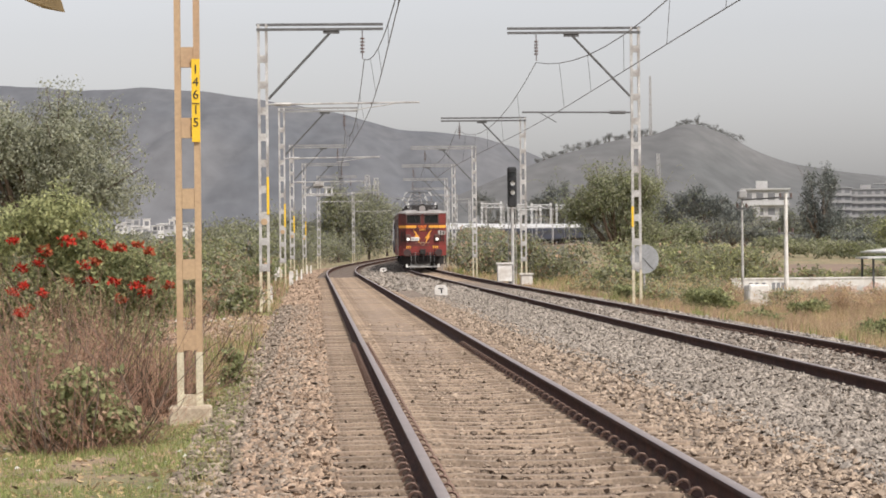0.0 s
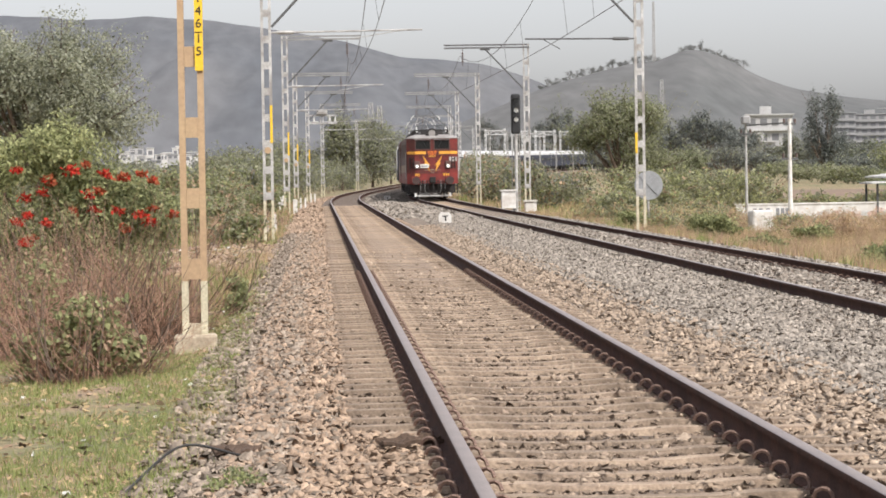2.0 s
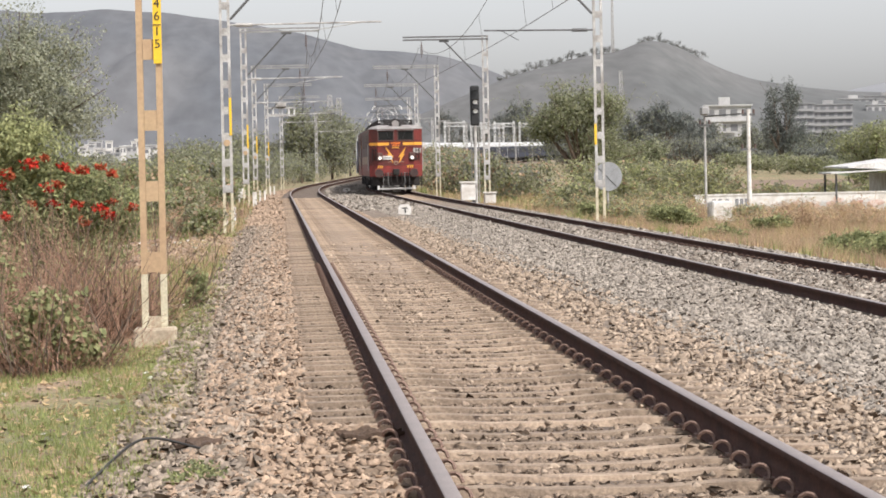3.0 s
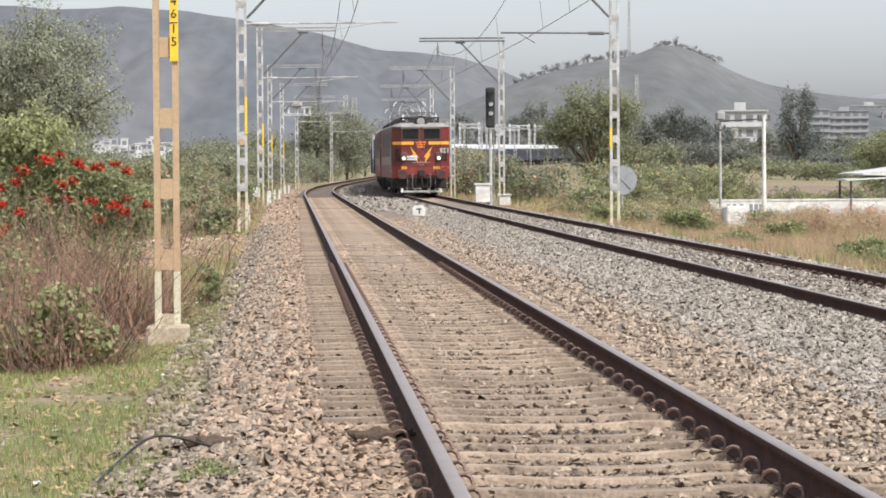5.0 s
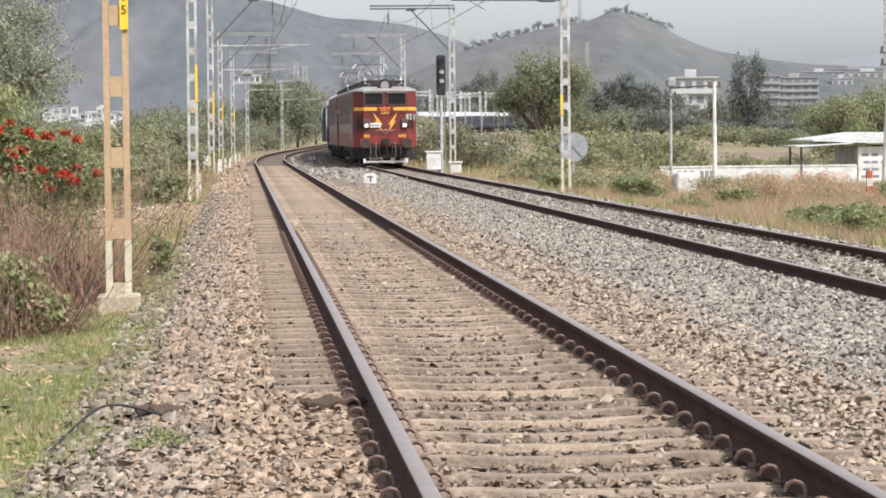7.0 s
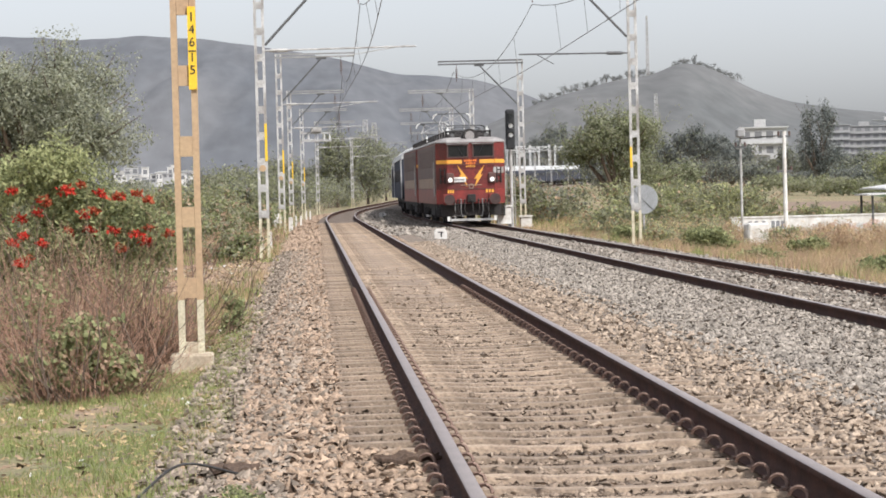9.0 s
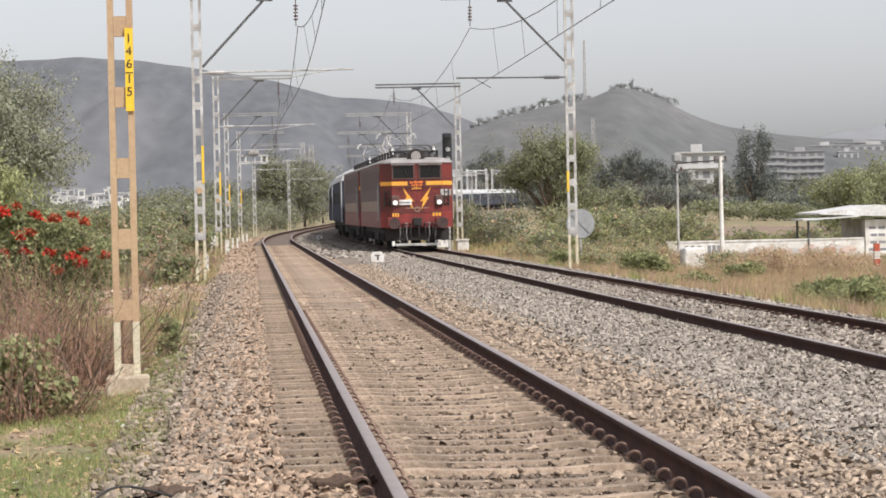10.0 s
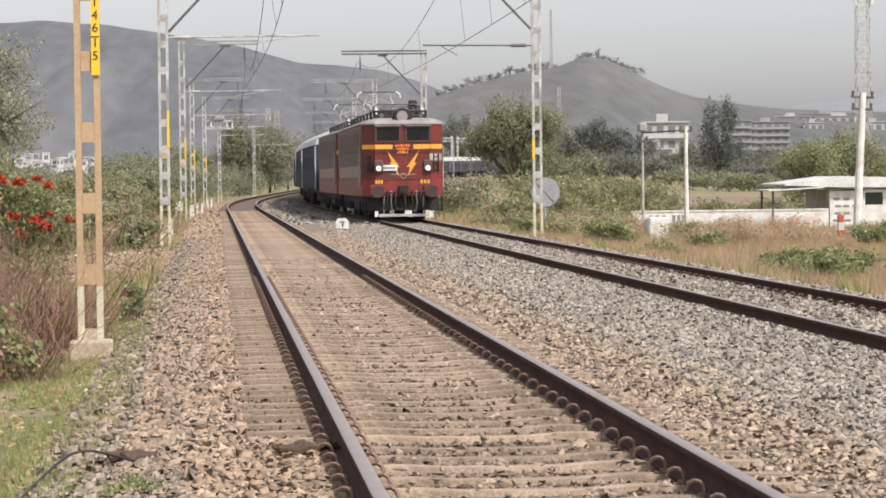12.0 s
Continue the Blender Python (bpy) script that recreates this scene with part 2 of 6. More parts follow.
SHOULDER = mat("dusty_brown_shoulder", (0.29, 0.21, 0.15), 1.0, 0.3, 0.8, 16, 0.7, tint=(0.21, 0.16, 0.11), dist=0.06)

# ---- the line of the tracks: straight, then a wide curve to the right on a rising grade ----
AX, BX = 1.536, 6.58
BEND, RADIUS = 150.0, 2500.0
def grade(s):
    if s < 255:
        return 0.0
    u = min(s, 365) - 255
    return u * u / 36000 + max(0, min(s, 800) - 365) * 0.0066
def line(s, o, z=0.0):
    """Place at s along the line and o to the right of the near track's middle, z over its rails."""
    if s <= BEND:
        return Vector((AX + o, s, z + grade(s)))
    t = min(s, 900) - BEND
    k = t / RADIUS
    p = Vector((AX + RADIUS - (RADIUS - o) * math.cos(k), BEND + (RADIUS - o) * math.sin(k), z + grade(s)))
    if s > 900:
        p += (s - 900) * Vector((math.sin(k), math.cos(k), 0))
    return p
def heading(s):
    return -max(0.0, min(s, 900) - BEND) / RADIUS
def at_line(s, o, z=0.0, turn=0.0):
    return Matrix.Translation(line(s, o, z)) @ Matrix.Rotation(heading(s) + turn, 4, "Z")
OB = BX - AX
def spread(s):
    """How far the far track stands off and dips on its near stretch."""
    u = max(0.0, min(1.0, (s - 100) / 85))
    return 1 - u * u * (3 - 2 * u)
def far_line(s, o=0.0, z=0.0):
    return line(s, OB + 0.30 * spread(s) + o, z - 0.10 * spread(s))
def at_far(s, o, z=0.0, turn=0.0):
    return Matrix.Translation(far_line(s, o, z)) @ Matrix.Rotation(heading(s) + turn, 4, "Z")

# ---- mesh helpers ----
def box(bm, x0, x1, y0, y1, z0, z1, bevel=0.0, m=None):
    r = bmesh.ops.create_cube(bm, size=1.0)
    vs = r["verts"]
    bmesh.ops.transform(bm, matrix=Matrix.Translation(((x0 + x1) / 2, (y0 + y1) / 2, (z0 + z1) / 2)) @ Matrix.Diagonal((x1 - x0, y1 - y0, z1 - z0, 1)), verts=vs)
    if bevel:
        es = list({e for v in vs for e in v.link_edges})
        r = bmesh.ops.bevel(bm, geom=es, offset=bevel, segments=1, affect="EDGES")
        vs = list({v for f in r["faces"] for v in f.verts} | {v for v in vs if v.is_valid})
    if m is not None:
        bmesh.ops.transform(bm, matrix=m, verts=[v for v in vs if v.is_valid])
    return vs
def rod(bm, p, q, r, seg=8, r2=None):
    p, q = Vector(p), Vector(q)
    d = q - p
    m = Matrix.Translation((p + q) / 2) @ d.to_track_quat("Z", "Y").to_matrix().to_4x4()
    return bmesh.ops.create_cone(bm, cap_ends=True, segments=seg, radius1=r, radius2=r if r2 is None else r2, depth=d.length, matrix=m)["verts"]
def beam(bm, p, q, w, h):
    """A rectangular bar from p to q, w wide and h deep."""
    p, q = Vector(p), Vector(q)
    d = q - p
    m = Matrix.Translation((p + q) / 2) @ d.to_track_quat("Z", "Y").to_matrix().to_4x4() @ Matrix.Diagonal((w, h, d.length, 1))
    return bmesh.ops.create_cube(bm, size=1.0, matrix=m)["verts"]
def prism(bm, outline, y0, y1):
    """An outline of (x, z), from y0 to y1."""
    a = [bm.verts.new((x, y0, z)) for x, z in outline]
    b = [bm.verts.new((x, y1, z)) for x, z in outline]
    n = len(a)
    bm.faces.new(a)
    bm.faces.new(b[::-1])
    for i in range(n):
        bm.faces.new((a[i], b[i], b[(i + 1) % n], a[(i + 1) % n]))
    return a + b
def mesh_of(name, bm, material, smooth=False):
    bmesh.ops.recalc_face_normals(bm, faces=bm.faces)
    me = bpy.data.meshes.new(name)
    bm.to_mesh(me)
    bm.free()
    me.materials.append(material)
    if smooth:
        for p in me.polygons:
            p.use_smooth = True
    return me
def part(name, bm, material, parent, label="", smooth=False):
    ob = new(name, mesh_of(name, bm, material, smooth))
    ob.parent = parent
    return tagged(ob, label)
def share(name, me, parent, m):
    ob = new(name, me)
    ob.parent = parent
    ob.matrix_basis = m
    return ob
def thing(name, m, label, category, group="", kind=""):
    ob = new(name)
    ob.empty_display_size = 0.2
    ob.matrix_basis = m
    return tagged(ob, label, category, group, kind)
def solo(name, bm, material, m, label, category, group="", kind="", smooth=False):
    ob = new(name, mesh_of(name, bm, material, smooth))
    ob.matrix_basis = m
    return tagged(ob, label, category, group, kind)
def raw(name, verts, faces, materials, mat_ids=None):
    """A mesh from numpy arrays; faces is (n, k)."""
    me = bpy.data.meshes.new(name)
    nf, k = faces.shape
    me.vertices.add(len(verts))
    me.vertices.foreach_set("co", np.asarray(verts, dtype=np.float32).ravel())
    me.loops.add(nf * k)
    me.loops.foreach_set("vertex_index", faces.astype(np.int32).ravel())
    me.polygons.add(nf)
    me.polygons.foreach_set("loop_start", np.arange(0, nf * k, k, dtype=np.int32))
    for m in materials:
        me.materials.append(m)
    if mat_ids is not None:
        me.polygons.foreach_set("material_index", np.asarray(mat_ids, dtype=np.int32))
    me.update(calc_edges=True)
    return me
def bm():
    return bmesh.new()
R = np.random.default_rng(7)

# ---- lie of the land across the line ----
CROSS_O = (-400, -60, -12, -5.5, -3.4, -2.5, -1.75, -1.4, 1.4, 1.8, 2.3, 2.9, 3.4, 6.9, 7.4, 8.5, 10, 14, 24, 60, 400)
CROSS_Z = (-1.4, -0.9, -0.62, -0.47, -0.37, -0.31, -0.235, -0.205, -0.205, -0.175, -0.15, -0.19, -0.235, -0.235, -0.30, -0.62, -0.75, -0.8, -0.9, -1.2, -1.6)
def lie(o):
    return float(np.interp(o, CROSS_O, CROSS_Z))
def bumpy(x, y, o):
    if -2.3 < o < 7.7:
        return 0.0
    k = min(1.0, max(0.0, (-2.3 - o) if o < 0 else (o - 7.7)))
    return k * 0.10 * noise.noise((x * 0.35, y * 0.12, 3.0)) + k * 0.03 * noise.noise((x * 1.7, y * 0.8, 9.0))
def ground_at(s, o):
    p = line(s, o, lie(o))
    p.z += bumpy(p.x, p.y, o)
    return p

def build_ground():
    ss = sorted(set([-80, -40, -10] + [round(i * 1.0, 2) for i in range(0, 120)] + list(range(120, 260, 4)) + list(range(260, 920, 12)) + [1000, 1200, 1500, 2000, 2800, 3800, 4800]))
    oo = sorted(set(list(np.linspace(-3600, -500, 12)) + [-400, -250, -160, -100, -60, -40, -28, -20, -16] + list(np.arange(-13, -2.6, 0.55)) + [-2.5, -2.25, -2.0, -1.75, -1.4, 1.4, 1.8, 2.3, 2.9, 3.4, 6.9, 7.4, 8.0] + list(np.arange(8.5, 16, 0.7)) + [18, 20, 24, 30, 38, 48, 60, 80, 110, 150, 220, 300, 400, 600, 900, 1300]))
    vs = np.array([tuple(ground_at(s, float(o))) for s in ss for o in oo])
    w, h = len(oo), len(ss)
    i = np.arange((h - 1) * (w - 1))
    r, c = i // (w - 1), i % (w - 1)
    f = np.stack([r * w + c, r * w + c + 1, (r + 1) * w + c + 1, (r + 1) * w + c], 1)
    om = np.array([(oo[k] + oo[k + 1]) / 2 for k in range(w - 1)])[c]
    sm = np.array([(ss[k] + ss[k + 1]) / 2 for k in range(h - 1)])[r]
    ids = np.where((om > -2.0) & (om < 7.9), 1, 0)
    ids[(om > -2.5) & (om < -1.4) & (sm > 45)] = 4
    ids[(om > -1.4) & (om < 1.4)] = 5
    ids[(om > 60) & (om < 400) & (sm > 330)] = 2
    ids[(om > 30) & (om < 200) & (sm > 230) & (sm <= 330)] = 3
    me = raw("ground", vs, f, [GROUND, BALLAST, FIELD_GREEN, FIELD_SOIL, SHOULDER, TRACK_BED], ids)
    for p in me.polygons:
        p.use_smooth = True
    tagged(new("ground", me), "grassy dry earth with a bed of ballast under two tracks", "ground", kind="structure")
build_ground()

# ---- tracks ----
def rail_profile():
    # foot, web and head of a heavy flat-bottomed rail
    return [(-0.075, -0.172), (0.075, -0.172), (0.075, -0.160), (0.012, -0.140), (0.010, -0.050), (0.036, -0.040), (0.036, -0.004), (0.030, 0.0), (-0.030, 0.0), (-0.036, -0.004), (-0.036, -0.040), (-0.010, -0.050), (-0.012, -0.140), (-0.075, -0.160)]
def build_rail(o, parent, way):
    prof = rail_profile()
    ss = [-30, 0] + list(np.arange(5, 150, 5.0)) + list(np.arange(150, 700, 4.0))
    n = len(prof)
    vs, fs, ids = [], [], []
    for s in ss:
        for x, z in prof:
            vs.append(tuple(way(s, o + x, z)))
    for i in range(len(ss) - 1):
        for j in range(n):
            k = (j + 1) % n
            fs.append((i * n + j, i * n + k, (i + 1) * n + k, (i + 1) * n + j))
            ids.append(1 if j in (6, 7, 8) else 0)
    ob = new("rail", raw("rail", np.array(vs), np.array(fs), [RAIL, RAIL_TOP], ids))
    ob.parent = parent
    tagged(ob, "rust-brown steel rail with a bright worn head")
def sleeper_mesh():
    b = bm()
    out = [(-1.375, -0.20), (-1.375, 0.0), (-0.55, 0.012), (-0.3, -0.004), (0.3, -0.004), (0.55, 0.012), (1.375, 0.0), (1.375, -0.20)]
    vs = prism(b, out, -0.11, 0.11)
    for v in vs:
        if v.co.z > -0.1:
            v.co.y *= 0.66
    return mesh_of("sleeper", b, SLEEPER)
def clip_mesh():
    # a coiled spring clip: two bent loops of round bar
    b = bm()
    pts = []
    for i in range(9):
        a = i / 8 * math.tau * 0.86
        pts.append(Vector((0.044 + 0.041 * math.cos(a), -0.05 + 0.0115 * i, 0.036 + 0.041 * math.sin(a))))
    for p, q in zip(pts, pts[1:]):
        rod(b, p, q, 0.0105, 5)
    box(b, -0.02, 0.03, -0.04, 0.04, -0.01, 0.016)
    return mesh_of("rail_clip", b, CLIP)
def build_track(name, way, label, sleepers, clips, sides=((-0.838, -1), (-0.838, 1), (0.838, -1), (0.838, 1))):
    tr = thing(name, Matrix(), label, "railway track", "pair of tracks", "structure")
    for d in (-0.838, 0.838):
        build_rail(d, tr, way)
    def spot(s, o, z, turn):
        return Matrix.Translation(way(s, o, z)) @ Matrix.Rotation(heading(s) + turn, 4, "Z")
    sm, cm = sleeper_mesh(), clip_mesh()
    for i in range(sleepers[0], sleepers[1]):
        s = 0.6 * i + 0.04 * math.sin(i * 5.3)
        share("sleeper", sm, tr, spot(s, 0.0, -0.168 - 0.006 * (1 + math.sin(i * 2.1)), 0.006 * math.sin(i * 1.7)))
    for i in range(clips[0], clips[1]):
        s = 0.6 * i + 0.04 * math.sin(i * 5.3)
        for d, side in sides:
            share("rail_clip", cm, tr, spot(s, d + side * 0.062, -0.165, 0 if side > 0 else math.pi))
    return tr
build_track("railway_track", line, "broad-gauge track of rusty rails on dusty concrete sleepers", (15, 260), (18, 76))
build_track("railway_track", far_line, "broad-gauge track of rusty rails sunk in grey ballast", (40, 300), (45, 115), ((0.838, -1),))

def build_dust():
    """Caked dust that has buried the sleepers over a stretch of the near track."""
    ss = list(np.arange(37.0, 150, 0.3))
    oo = [-1.5, -1.3, -1.1, -0.94, -0.93, -0.75, -0.5, -0.25, 0, 0.25, 0.5, 0.75, 0.93, 0.94, 1.1, 1.3, 1.5]
    V = []
    for s in ss:
        edge = min(1.0, (s - 37) / 9) * min(1.0, (150 - s) / 10)
        for o in oo:
            n = noise.noise((o * 1.6, s * 0.45, 2.0)) + 0.5 * noise.noise((o * 5, s * 2.2, 4.0))
            z = -0.196 + 0.013 * edge + 0.012 * n - (0.03 if abs(o) > 1.35 else 0.0)
            V.append(tuple(line(s, o, z)))
    w, h = len(oo), len(ss)
    i = np.arange((h - 1) * (w - 1))
    r, c = i // (w - 1), i % (w - 1)
    f = np.stack([r * w + c, r * w + c + 1, (r + 1) * w + c + 1, (r + 1) * w + c], 1)
    me = raw("caked_dust", np.array(V), f, [DUST])
    tagged(new("caked_dust", me), "tan caked dust burying the sleepers of the track", "dust", kind="stuff")
DUST = mat("caked_tan_dust", (0.285, 0.212, 0.153), 1.0, 0.18, 0.9, 14, 0.5, tint=(0.225, 0.168, 0.125), dist=0.03)
build_dust()

def scatter_stones(name, n, s0, s1, o0, o1, size, material, label, bias=1.0, lift=0.0, skip=None):
    """Loose crushed stones as small uneven lumps."""
    base = np.array([(-1, 0, 0), (1, 0, 0), (0, -1, 0), (0, 1, 0), (0, 0, -1), (0, 0, 1)], dtype=float)
    tri = np.array([(0, 2, 5), (2, 1, 5), (1, 3, 5), (3, 0, 5), (2, 0, 4), (1, 2, 4)])
    s = s0 + (s1 - s0) * R.random(n) ** bias
    o = o0 + (o1 - o0) * R.random(n)
    if skip is not None:
        keep = skip(s, o)
        s, o = s[keep], o[keep]
        n = len(s)
    z = np.interp(o, CROSS_O, CROSS_Z) + lift
    k = np.maximum(0, s - BEND) / RADIUS
    x = AX + o + np.maximum(0, s - BEND) ** 2 / (2 * RADIUS)
    r = size * (0.55 + 0.9 * R.random(n) ** 2)
    v = base[None] * (0.45 + 0.95 * R.random((n, 6, 1))) * np.array([1.25, 0.9, 1.0])
    v = v + 0.34 * R.standard_normal((n, 6, 3))
    a = R.random(n) * math.tau
    c, q = np.cos(a)[:, None], np.sin(a)[:, None]
    t = R.standard_normal(n)[:, None] * 0.5
    vx, vy, vz = v[..., 0] * c - v[..., 1] * q, v[..., 0] * q + v[..., 1] * c, v[..., 2] * 0.6
    vz, vy = vz + vy * np.sin(t), vy * np.cos(t)
    P = np.stack([x[:, None] + vx * r[:, None], s[:, None] + vy * r[:, None], z[:, None] + (vz + 0.22) * r[:, None] + (0.8 * size * (R.random(n) - 0.35))[:, None]], -1).reshape(-1, 3)
    f = (tri[None] + 6 * np.arange(n)[:, None, None]).reshape(-1, 3)
    tagged(new(name, raw(name, P, f, [material])), label, "ballast", kind="stuff")
near_rails = lambda s, o: (np.abs(np.abs(o) - 0.838) > 0.10) & (np.abs(np.abs(o - OB - 0.3) - 0.838) > 0.13)
scatter_stones("ballast_stones", 26000, 11, 90, -2.12, -1.36, 0.026, STONE_TAN, "dusty tan crushed stones on the shoulder", 1.5, 0.0, near_rails)
scatter_stones("ballast_stones", 17000, 11, 85, -2.6, -1.7, 0.028, STONE_BROWN, "grey-brown crushed stones spilling off the shoulder", 1.4)
scatter_stones("ballast_stones", 18000, 12, 90, 1.2, 2.3, 0.024, STONE_BEIGE, "dusty tan crushed stones beside the rail", 1.5, 0.0, near_rails)
scatter_stones("ballast_stones", 84000, 13, 110, 2.0, 4.9, 0.0245, STONE_GREY, "grey crushed stones heaped between the tracks", 1.5, 0.0, near_rails)
scatter_stones("ballast_stones", 20000, 22, 110, 4.9, 7.7, 0.030, STONE_GREY, "grey crushed stones between the far rails", 1.3, 0.0, near_rails)
scatter_stones("ballast_stones", 900, 11, 17.5, -1.42, -0.98, 0.023, STONE_TAN, "tan stones strewn over the sleeper ends", 1.0, 0.03, near_rails)
scatter_stones("ballast_stones", 8000, 11, 80, -2.2, -1.36, 0.025, STONE_BROWN, "grey stones mixed into the shoulder", 1.5)
scatter_stones("verge_stones", 5200, 54, 78, -6.0, -2.5, 0.035, STONE_TAN, "pale tan rubble on the bare strip of the verge", 1.0)
scatter_stones("ballast_stones", 7000, 85, 230, -2.5, -1.35, 0.06, STONE_TAN, "dusty tan stones along the distant shoulder", 1.2)
scatter_stones("ballast_stones", 9000, 105, 260, 1.2, 4.6, 0.06, STONE_GREY, "grey stones between the distant tracks", 1.2, 0.0, near_rails)
between = lambda s, o: (np.abs((s / 0.6 + 0.5) % 1 - 0.5) > 0.23)
scatter_stones("ballast_stones", 26000, 11, 48, -0.74, 0.74, 0.019, STONE_DIRT, "grimy brown stones lying between the sleepers", 1.3, 0.004, between)
scatter_stones("ballast_stones", 7000, 11, 48, -1.36, -0.93, 0.019, STONE_DIRT, "grimy brown stones between the sleeper ends", 1.3, 0.004, between)
scatter_stones("ballast_stones", 700, 11, 60, -0.72, 0.72, 0.022, STONE_BEIGE, "loose pale stones thrown over the sleepers", 1.3, 0.045)
scatter_stones("ballast_stones", 6000, 11, 60, 0.92, 1.35, 0.021, STONE_DIRT, "brown stones between the sleeper ends", 1.3, 0.0, between)

# ---- overhead line: lattice masts with booms, insulators and wires ----
MAST_TOP = 7.4
def build_mast(m, side, label, group, boom=3.55, foot=0.75, top=MAST_TOP, paint=STEEL_GREY, low=STEEL_PALE, sign=True, arm=True, plinth=False, base=-0.25, detail=True, hang=2.87, boom_paint=None, switch=False):
    """side +1: the boom reaches to the right."""
    ob = thing("overhead_line_mast", m, label, "line mast", group)
    w, half = (0.094, 0.031) if plinth else (0.105, 0.036)
    for x in (-w, w):
        b = bm()
        box(b, x - half, x + half, -0.05, 0.05, foot, top)
        part("upright", b, paint, ob)
    for x in (-w, w):
        b = bm()
        box(b, x - half - 0.001, x + half + 0.001, -0.052, 0.052, base, foot - 0.002)
        part("painted_foot", b, low, ob, "cream-painted foot of the mast")
    z = foot + 0.12
    while z < top - 0.25:
        b = bm()
        box(b, -w + half + 0.002, w - half - 0.002, -0.054, 0.02, z - 0.1, z + 0.1)
        part("batten_plate", b, paint, ob)
        z += 0.70
    if plinth:
        b = bm()
        box(b, -0.21, 0.21, -0.21, 0.21, base - 0.3, base + 0.04, 0.02)
        box(b, -w + 0.03, w - 0.03, -0.06, 0.06, base + 0.04, base + 0.15)
        part("plinth", b, CONCRETE, ob, "cream concrete plinth")
    b = bm()
    for dz in (0.0, -0.13):
        box(b, min(0, side * boom) - 0.16, max(0, side * boom) + 0.16, -0.03 + dz * 0.3, 0.03 + dz * 0.3, top - 0.05 + dz, top + 0.02 + dz)
    part("boom", b, boom_paint or STEEL_DARK, ob, "horizontal dull steel boom")
    if switch:
        for zz in (top - 1.0, top - 1.65):
            b = bm()
            box(b, -1.25, 1.25, -0.12, 0.12, zz, zz + 0.12)
            part("isolator_beam", b, STEEL_GREY, ob, "pale crossbeam of a line isolator")
        for x in (-1.1, -0.65, 0.65, 1.1):
            b = bm()
            rod(b, (x, 0, top - 1.52), (x, 0, top - 1.01), 0.09, 9, 0.06)
            part("isolator_post", b, PORCELAIN, ob, "pale porcelain post")
        b = bm()
        box(b, -0.45, 0.45, -0.3, 0.3, top - 0.87, top - 0.45, 0.04)
        part("isolator_box", b, STEEL_GREY, ob)
    b = bm()
    rod(b, (side * 0.15, 0, top - 2.0), (side * 1.85, 0, top - 0.2), 0.035, 6)
    box(b, side * 1.85 - 0.22, side * 1.85 + 0.22, -0.04, 0.04, top - 0.26, top - 0.17)
    part("brace", b, STEEL_DARK, ob)
    b = bm()
    x = side * hang
    rod(b, (x, 0, top - 0.15), (x, 0, top - 0.95), 0.015, 6)
    for i in range(5):
        rod(b, (x, 0, top - 0.38 - 0.09 * i), (x, 0, top - 0.42 - 0.09 * i), 0.06, 8)
    part("insulator", b, CERAMIC, ob, "brown stacked insulator")
    if arm:
        b = bm()
        za, reach = (5.33, 3.3) if side < 0 else (5.25, 4.2)
        rod(b, (side * 0.1, 0, za), (side * reach, 0, za + 0.03), 0.024, 6)
        rod(b, (side * 0.3, 0, za), (side * 0.75, 0, za + 0.003), 0.05, 8)
        rod(b, (side * (reach - 0.5), 0, za + 0.02), (side * 2.3, 0, 5.06), 0.013, 5)
        # the left arms' sunlit paleness is put into their steel colour
        part("registration_arm", b, STEEL_DARK if side < 0 else STEEL_GREY, ob)
    if side < 0 and arm:
        b = bm()
        box(b, -0.150, -0.085, -0.068, -0.056, 2.0, 2.6)
        part("number_plate", b, YELLOW, ob, "small yellow painted plate")
    if sign:
        b = bm()
        box(b, 0.045, 0.127, -0.075, -0.063, 2.43, 3.25) if detail else box(b, 0.075, 0.14, -0.075, -0.063, 2.3, 3.3)
        s = part("kilometre_board", b, YELLOW, ob, "yellow kilometre board with black figures")
        if detail:
            text_on("146", s, 0.086, 3.02)
            text_on("15", s, 0.086, 2.62)
            b = bm()
            box(b, 0.050, 0.122, -0.080, -0.0765, 2.805, 2.815)
            part("rule", b, BLACK, s)
        else:
            b = bm()
            rod(b, (-0.0, -0.075, 2.1), (0.0, -0.058, 2.1), 0.09, 12)
            part("danger_plate", b, STEEL_TAN, ob)
    return ob
def text_on(word, parent, x, z):
    for i, ch in enumerate(word):
        c = bpy.data.curves.new("figure", "FONT")
        c.body, c.size, c.align_x, c.align_y, c.extrude = ch, 0.125, "CENTER", "CENTER", 0.001
        t = new("figure", c)
        dg = bpy.context.evaluated_depsgraph_get()
        me = bpy.data.meshes.new_from_object(t.evaluated_get(dg))
        bpy.data.objects.remove(t)
        me.materials.clear()
        me.materials.append(BLACK)
        ob = new("figure", me)
        ob.parent = parent
        ob.matrix_basis = pose(x, -0.079, z - 0.125 * (i - 1), 90, 0, 0)

LEFT_S = (29.2, 79, 126, 171, 208, 244, 318, 378, 440)
RIGHT_S = (85, 133, 172, 210, 252, 295, 340, 388, 435, 480, 520, 555, 590, 625)
build_mast(at_line(LEFT_S[0], -2.77), 1, "tan lattice mast with a yellow kilometre board", "masts of the near track", paint=STEEL_TAN, plinth=True, base=-0.22, foot=0.35, arm=False)
for s in LEFT_S[1:]:
    build_mast(at_line(s, -2.85, 0, 0.0), 1, "pale grey lattice mast with boom over the near track", "masts of the near track", base=-0.6, detail=False, sign=s < 215, boom=3.08, hang=2.68, boom_paint=STEEL_DARK if s < 100 else STEEL_LIT, switch=s == 244)
